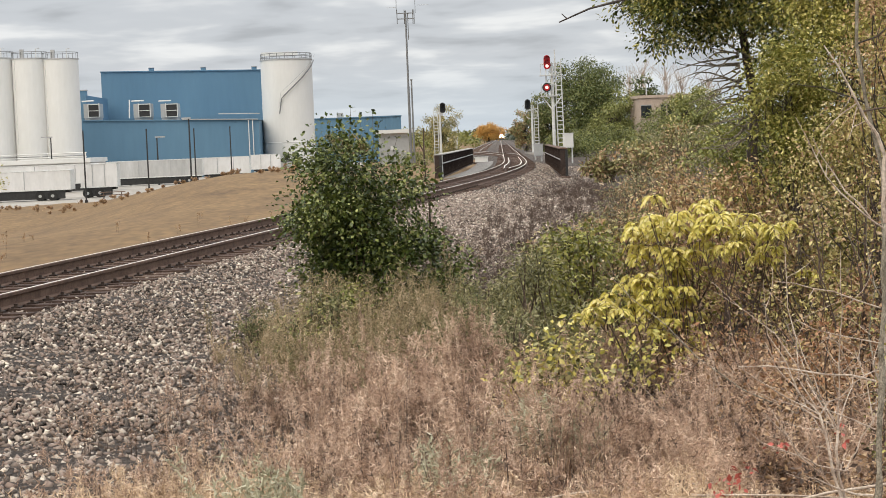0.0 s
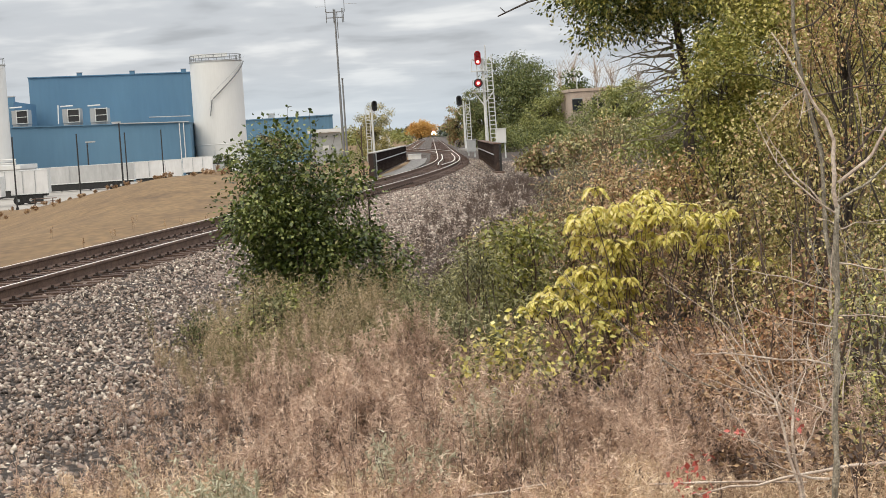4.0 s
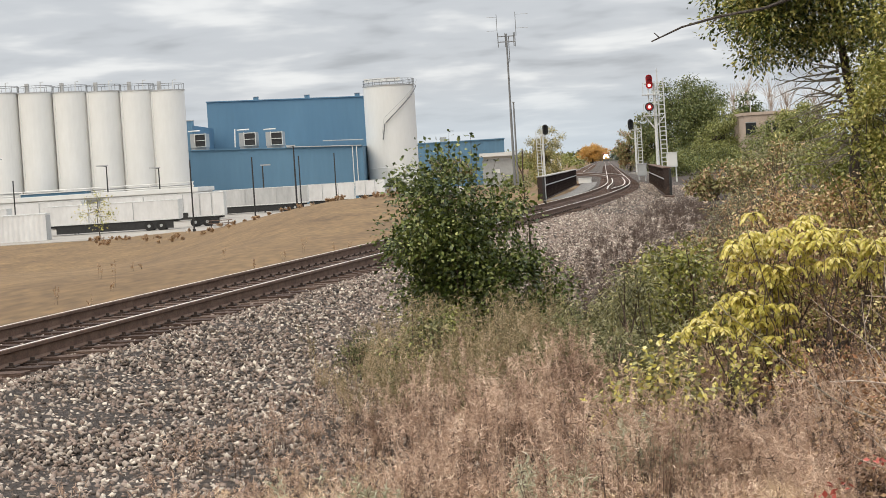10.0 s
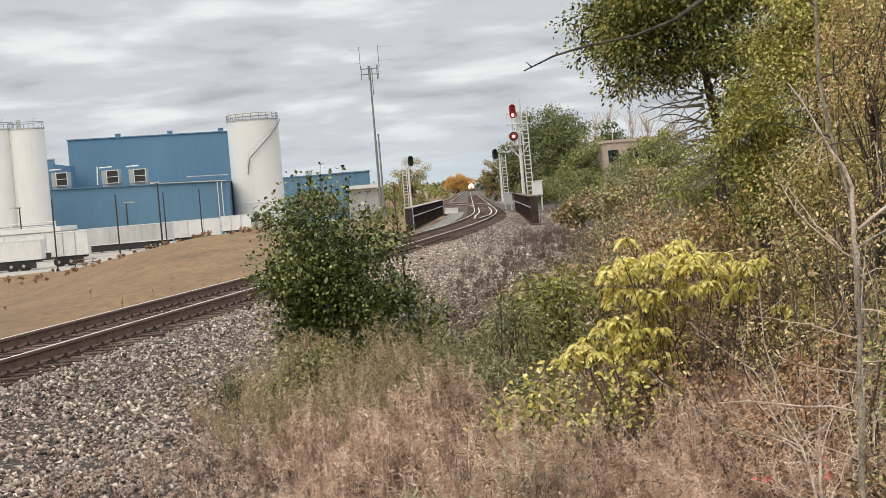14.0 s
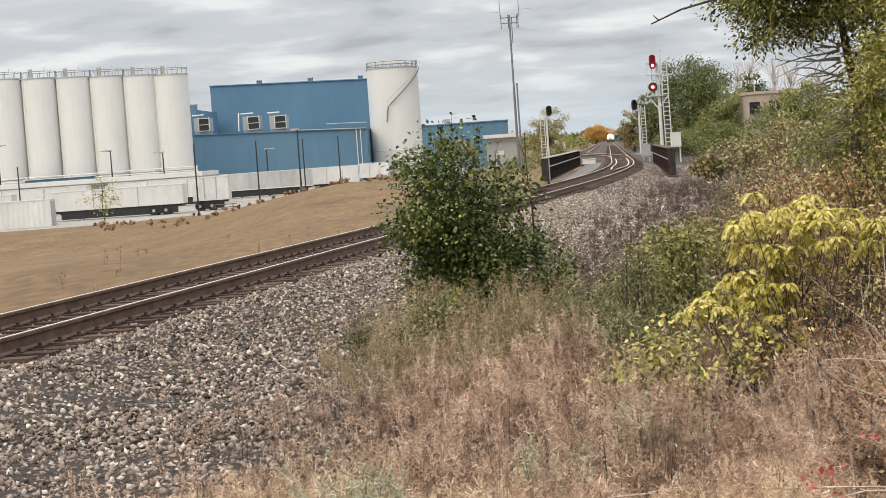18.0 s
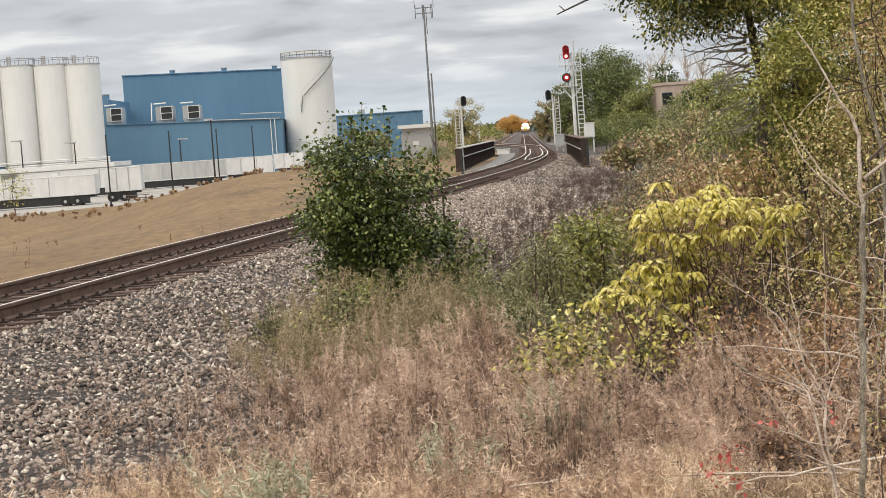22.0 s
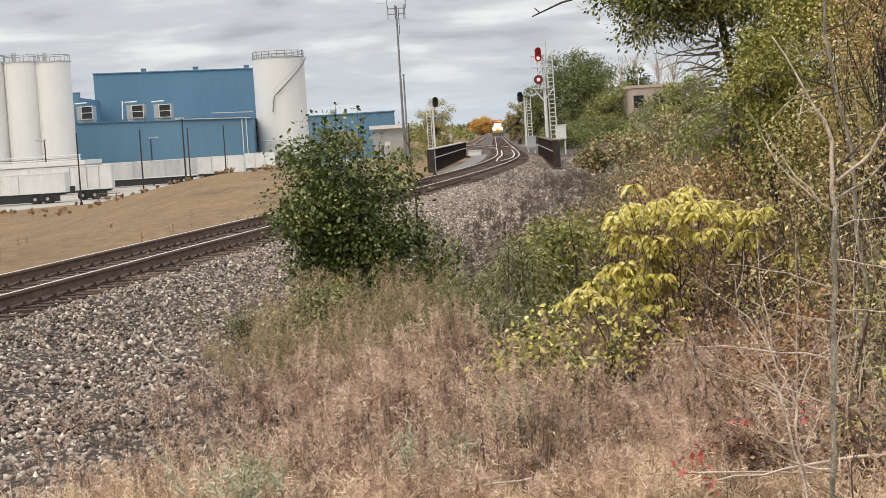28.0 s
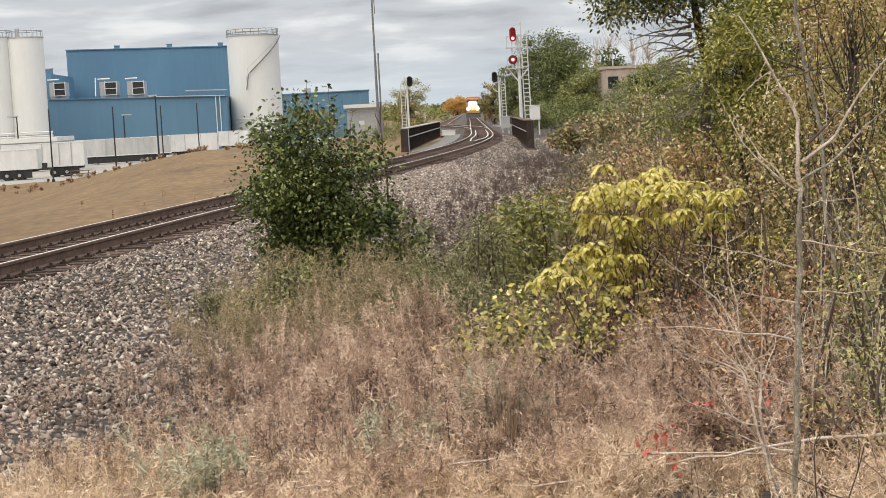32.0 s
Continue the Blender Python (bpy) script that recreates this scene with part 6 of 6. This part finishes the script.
    tree("orange_tree", "broad orange autumn tree far along the line", 78, 1150, 12.0, (10, 7, 5.4), L_ORANGE, 13000, 0.8, 0.5, 140, cz=6.4)
    for x, y, h, r in ((33.5, 246, 9.6, 2.2), (36.3, 240, 11.0, 2.5), (38.9, 244, 12.4, 2.6), (41.5, 240, 11.4, 2.5), (44.6, 245, 10.8, 2.6), (47.5, 240, 9.8, 2.4)):
        t = thing("bare_tree", "bare grey tree with fine upright twigs", "tree", pose(x, y, float(land(x, y)) - 0.1), "bare trees")
        g = Geo()
        pts = limb(g, (0, 0, 0), (0, 0, h * 0.9), 0.16, 0.03, 0.03, 8, 7)
        part("trunk", g, M_TWIG, t)
        g = Geo()
        for k in range(110):
            p = pts[int(RNG.integers(2, 8))]
            limb(g, p, (p[0] + RNG.normal(0, r * 0.45), p[1] + RNG.normal(0, r * 0.5), min(h * 1.05, p[2] + RNG.uniform(1.2, 4.2))), 0.03, 0.010, 0.1, 3, 4)
        tagged(part("branchwork", g, M_TWIG, t), kind="stuff")
    for x, y in ((-13.9, 285), (-9.6, 330)):
        tree("yard_tree", "dark conifer-like shrub tree beside the tank", x, y, 5.0, (1.6, 1.4, 2.0), L_GREEN, 4000, 0.26, 0.1, 30, cz=2.3)
    tree("yard_tree", "round green and brown trees before the warehouse", -6.0, 330, 8.0, (4.5, 3, 2.4), L_DKOLIVE, 5000, 0.4, 0.2, 40, cz=4.8, second=L_BROWN)
    tree("thin_tree", "thin half-bare young tree before the trailers", -36.2, 160, 5.0, (1.7, 1.4, 1.8), L_OLIVE, 420, 0.22, 0.06, 30, cz=3.0, spread=0.25)
    # far woods
    for nm, y, h, xs, mt, n, lb in (("far_woods", 1350, 11, (-160, 420), L_FARGREEN, 9000, "distant green treeline on the horizon"), ("far_woods", 760, 7, (-60, 44), L_WILLOW, 9000, "distant low trees beyond the junction"), ("far_woods", 700, 7, (64, 260), L_OLIVE, 5000, "distant trees along the right of the line")):
        c = np.stack([RNG.uniform(xs[0], xs[1], 160), RNG.uniform(y - 40, y + 40, 160), np.zeros(160)], 1)
        c[:, 2] = -0.6 + RNG.uniform(0.15, 0.85, 160) * h * (0.75 + 0.25 * np.sin(c[:, 0] * 0.09))
        t = thing(nm, lb, "woods", kind="stuff")
        foliage("crowns", t, c, n, h * 0.28, y / 500, mt)


def build_foreground():
    # bare sapling close to the camera
    t = thing("bare_sapling", "slender bare sapling with pale forked branches", "tree", pose(1.681, 6.2, -0.653) @ Matrix.Scale(1.32, 4))
    g = Geo()
    n = 30
    g.tube([(-0.085 + 0.0535 * 1.45 * k / n + 0.003 * math.sin(k * 1.3), 0.003 * math.cos(k * 1.9), 1.47 * k / n) for k in range(n + 1)], [(0.0098 - 0.0026 * k / n) * (1.28 if k % 6 == 3 else 0.95 + 0.1 * math.sin(k * 2.3)) for k in range(n + 1)], 9)
    part("trunk", g, M_TRUNK, t, "thin mottled grey-brown trunk", True)
    # the leader and the two great forks, each bending once
    for a, b, c, r, mt in (((-0.008, 0, 1.465), (-0.007, 0, 1.645), (-0.16, 0.02, 1.95), 0.0066, M_TWIG), ((0.0, 0, 1.53), (0.10, 0.01, 1.60), (0.33, 0.03, 1.89), 0.0058, M_TWIG),
                           ((-0.006, 0, 1.48), (0.085, -0.01, 1.53), (0.35, -0.03, 1.76), 0.0045, M_TRUNK), ((-0.015, 0, 1.45), (-0.085, 0.01, 1.51), (-0.24, 0.03, 1.76), 0.0030, M_TWIG),
                           ((0.02, 0.01, 1.58), (0.13, 0.02, 1.68), (0.21, 0.03, 1.84), 0.0034, M_DTWIG), ((-0.065, 0.01, 1.768), (0.04, 0.02, 1.785), (0.30, 0.03, 1.80), 0.0028, M_DTWIG)):
        g = Geo()
        limb(g, a, b, r, r * 0.8, 0.04, 4, 6)
        p = limb(g, b, c, r * 0.8, r * 0.3, 0.05, 5, 6)
        for q in (2, 3, 4):
            limb(g, p[q], p[q] + Vector((RNG.normal(0, 0.04), RNG.normal(0, 0.03), RNG.uniform(-0.06, 0.06))), 0.0016, 0.0008, 0.1, 3, 4)
        part("branch", g, mt, t)
    for x0, z0, x1, z1, r in ((-0.08, 1.79, -0.18, 1.71, 0.0020), (-0.08, 1.78, -0.12, 1.69, 0.0018), (-0.05, 1.48, -0.19, 1.70, 0.0024), (-0.028, 1.233, -0.313, 1.316, 0.0022), (-0.033, 1.137, -0.255, 1.208, 0.0020),
                              (-0.046, 1.033, -0.43, 1.095, 0.0030), (-0.016, 1.312, 0.20, 1.265, 0.0028), (-0.023, 1.168, 0.22, 1.155, 0.0026), (0.063, 1.77, 0.072, 1.62, 0.0019), (0.13, 1.53, 0.15, 1.33, 0.0028), (-0.02, 1.40, 0.16, 1.42, 0.0020), (-0.05, 0.90, -0.24, 0.98, 0.0022)):
        g = Geo()
        p = limb(g, (x0, 0, z0), (x1, RNG.uniform(-0.06, 0.06), z1), r, r * 0.5, 0.06, 5, 5)
        if RNG.random() < 0.7:
            limb(g, p[3], p[3] + Vector((RNG.normal(0, 0.05), RNG.normal(0, 0.03), RNG.uniform(-0.04, 0.07))), 0.0016, 0.0008, 0.1, 3, 4)
        part("branch", g, M_TWIG, t)
    # dry twiggy bush with a few red leaves
    z0 = float(land(1.70, 6.7)) - 0.03
    t = thing("twiggy_bush", "pale bare twiggy bush with a few red leaves", "shrub", pose(1.70, 6.7, z0))
    g = Geo()
    hub = [(-0.14, 0.06, 0.50 - z0), (-0.055, 0.02, 0.28 - z0), (-0.075, 0.04, 0.44 - z0)]
    limb(g, (0, -0.05, 0), hub[0], 0.0085, 0.0048, 0.05, 6, 7)
    limb(g, (0.03, 0, 0), hub[2], 0.007, 0.005, 0.08, 6, 6)
    part("stem", g, M_TWIG, t, "pale forked stem", True)
    forks = ((-0.34, 0.1, 0.79, 0), (-0.48, 0.0, 0.73, 0), (-0.03, 0.1, 1.14, 2), (-0.44, -0.05, 0.46, 1), (0.15, 0.1, 0.56, 1), (0.17, 0.0, 0.73, 0), (-0.22, 0.15, 0.84, 2), (0.05, 0.2, 0.66, 2), (-0.40, 0.1, 0.60, 2))
    for x, y, z, k in forks:
        g = Geo()
        p = limb(g, hub[k], (x, y, z - z0), 0.0033, 0.0013, 0.06, 7, 5)
        for q in (3, 4, 5, 6):
            if RNG.random() < 0.4:
                limb(g, p[q], p[q] + Vector((RNG.normal(-0.03, 0.07), RNG.normal(0, 0.05), RNG.uniform(0.0, 0.12))), 0.0020, 0.0009, 0.1, 3, 4)
        part("twig", g, M_TWIG, t)
    c = np.array([[-0.55, 0.0, 0.24], [-0.47, 0.0, 0.30], [-0.31, 0.05, 0.385], [-0.44, -0.05, 0.18], [-0.04, 0.1, 0.40], [-0.28, 0.1, 0.36], [-0.56, 0.0, 0.20]]) - np.array([0, 0, z0])
    foliage("red_leaves", t, c, 70, 0.030, 0.030, L_RED, 0.6, 0.2, "bright red withered leaves")
    t = thing("fallen_branch", "weathered fallen branch lying beside the twiggy bush", "branch", pose(1.66, 6.75, 0.17))
    g = Geo()
    limb(g, (-0.42, 0, -0.02), (0.6, 0.05, 0.05), 0.004, 0.008, 0.04, 8, 7)
    part("branch_stem", g, M_TWIG, t, "pale weathered wood", True)
    g = Geo()
    limb(g, (0.1, 0, 0.0), (-0.15, -0.08, 0.1), 0.006, 0.002, 0.06, 4, 5)
    part("side_twig", g, M_TWIG, t)
    # bare twiggy shrubs in front of the thicket
    for x, y, n, ln, mt, lb in ((2.35, 8.4, 10, 1.3, M_TWIG, "bare pale twigs rising before the thicket"), (2.75, 10.2, 14, 1.8, M_TWIG, "tall bare pale stems in the thicket"), (1.62, 5.9, 4, 0.8, M_DTWIG, "dark bare stems beside the sapling"), (3.3, 11.2, 10, 2.3, M_TRUNK, "long bare stems reaching up through leaves"), (2.95, 13.4, 14, 1.5, M_DTWIG, "dark bare stems behind brown leaves"), (2.3, 12.1, 9, 0.9, M_TWIG, "thin pale dead stems"), (3.4, 12.6, 14, 2.0, M_DTWIG, "dark bare stems in the thicket"), (3.9, 14.6, 14, 2.4, M_BARK, "bare grey stems standing among leaves"), (3.0, 9.6, 11, 1.9, M_TRUNK, "bare pale stems tangled before the thicket"), (3.6, 17.5, 16, 1.7, M_BARK, "bare grey stems behind the sumac"), (5.0, 30.0, 26, 1.7, M_DTWIG, "dark bare stems rising from the bank"), (6.3, 36.0, 28, 1.9, M_DTWIG, "dark bare stems rising from the bank"), (8.6, 50.0, 30, 2.4, M_DTWIG, "dark bare stems beside the line"), (11.0, 62.0, 32, 2.8, M_DTWIG, "dark bare stems beside the line"), (5.3, 25.5, 28, 2.2, M_DTWIG, "dark bare stems behind the dead branches"), (3.4, 21.5, 18, 1.6, M_DTWIG, "dark leafless stems on the bank"), (4.3, 27.0, 28, 1.8, M_DTWIG, "dark leafless brush on the bank"), (4.0, 16.8, 14, 2.6, M_DTWIG, "dead grey branches under the tree")):
        t = thing("bare_shrub", lb, "shrub", pose(x, y, float(land(x, y)) - 0.03), "bare shrubs")
        for k in range(n):
            a, el, l = RNG.uniform(0, 6.28), RNG.uniform(0.6, 1.45), ln * RNG.uniform(0.55, 1.1)
            g = Geo()
            p = limb(g, (0.1 * math.cos(a), 0.1 * math.sin(a), 0), (l * math.cos(a) * math.cos(el), l * math.sin(a) * math.cos(el), l * math.sin(el)), 0.0022 + 0.0022 * ln + 0.00012 * y, 0.0014, 0.1, 7, 5)
            for q in (2, 3, 4, 5, 6):
                e = p[q] + Vector((RNG.normal(0, 0.12), RNG.normal(0, 0.12), RNG.uniform(0.0, 0.16))) * (0.6 + 0.5 * ln)
                limb(g, p[q], e, 0.0021, 0.0010, 0.1, 3, 4)
            part("twig", g, mt, t)
    # a slim half-bare tree rising through the leaves
    t = thing("half_bare_tree", "slim half-bare tree with a brown trunk in the thicket", "tree", pose(3.35, 12.0, float(land(3.35, 12.0)) - 0.05))
    g = Geo()
    p = limb(g, (0.1, 0, 0), (0.0, 0, 4.8), 0.018, 0.009, 0.015, 10, 7)
    part("trunk", g, M_TRUNK, t, "mottled brown trunk", True)
    for k in (5, 6, 7, 8, 9):
        g = Geo()
        a = RNG.uniform(-0.5, 0.5) + (math.pi if k % 2 else 0)
        q = limb(g, p[k], p[k] + Vector((0.55 * math.cos(a), 0.4 * math.sin(a), RNG.uniform(0.1, 0.6))), 0.007, 0.002, 0.1, 5, 5)
        limb(g, q[3], q[3] + Vector((RNG.normal(0, 0.15), 0, 0.2)), 0.003, 0.0012, 0.1, 3, 4)
        part("branch", g, M_BARK, t)
    # a tall dead stalk beside the green bush
    t = thing("dead_stalk", "tall dark dead weed stalk beside the green bush", "weed", pose(0.55, 21.0, -0.66))
    g = Geo()
    p = limb(g, (0.05, 0, 0), (-0.08, 0, 2.45), 0.016, 0.008, 0.02, 8, 6)
    part("stalk", g, M_DTWIG, t)
    for k in (4, 5, 6, 7):
        g = Geo()
        limb(g, p[k], p[k] + Vector((RNG.uniform(-0.12, 0.12), 0, 0.16)), 0.009, 0.004, 0.05, 3, 5)
        part("side_twig", g, M_DTWIG, t)
    # fallen sticks
    for x, y, ln, a in ((0.46, 7.7, 0.66, 0), (1.18, 7.2, 1.2, -8), (0.85, 6.9, 0.5, 12), (-0.35, 7.0, 0.4, -12), (1.1, 8.2, 0.7, 3)):
        t = thing("fallen_stick", "pale dry stick lying on the weeds", "stick", pose(x, y, float(land(x, y)) + 0.2, 0, 0, a), "fallen sticks")
        g = Geo()
        limb(g, (-ln / 2, 0, 0), (ln / 2, 0, 0.02), 0.006, 0.004, 0.04, 6, 6)
        part("stem", g, M_TWIG, t)
        g = Geo()
        limb(g, (ln * 0.1, 0, 0.0), (ln * 0.25, 0.03, -0.08), 0.004, 0.002, 0.04, 3, 5)
        part("side_twig", g, M_TWIG, t)
    t = thing("pale_rock", "pale flat rock half hidden in dry grass", "rock", pose(0.92, 7.3, float(land(0.92, 7.3)) + 0.06, 10, 6, 20))
    part("rock_body", Geo().add([(-0.06, -0.04, 0), (0.05, -0.05, 0), (0.07, 0.03, 0), (-0.04, 0.05, 0), (-0.05, -0.03, 0.05), (0.035, -0.035, 0.06), (0.05, 0.02, 0.045), (-0.03, 0.035, 0.04)], [(3, 2, 1, 0), (4, 5, 6, 7), (0, 1, 5, 4), (1, 2, 6, 5), (2, 3, 7, 6), (3, 0, 4, 7)]), M_CONC, t)
    # overhanging bare branch from the tree
    t = thing("overhanging_branch", "long thin bare branch reaching out from the tree", "branch", pose(0, 0, 0))
    g = Geo()
    g.tube([(1.17, 12, 2.42), (1.39, 12.05, 2.51), (1.65, 12.1, 2.57), (1.98, 12.1, 2.61), (2.3, 12.2, 2.71), (2.6, 12.3, 2.89), (3.6, 13.0, 3.24)], [0.005, 0.008, 0.011, 0.012, 0.015, 0.018, 0.022], 6)
    part("branch_stem", g, M_BARK, t)
    g = Geo()
    g.tube([(1.65, 12.1, 2.57), (1.58, 12.08, 2.50)], [0.006, 0.003], 5)
    part("side_twig", g, M_BARK, t)
    g = Geo()
    g.tube([(1.23, 12, 2.44), (1.19, 12, 2.48)], [0.005, 0.003], 5)
    part("side_twig", g, M_BARK, t)


# ---- build ----
build_ground()
build_bridge()
build_tank()
build_silos()
build_plant()
build_yard()
build_signals()
build_brick_house()
build_plants()
build_weeds()
build_foreground()
locomotive = build_train()
build_bed()
build_track()


def motions():
    """The locomotive runs towards the camera along the straight at an even speed."""
    rows = []
    for k in range(17):
        t = 2.0 * k
        y = 1065 - 22.55 * t
        x, yy, z = on_line(y, 0.0)
        rows.append((t, pose(x, yy, z, 0, 0, -math.degrees(math.atan(0.0745)))))
    walk(locomotive, rows)


motions()
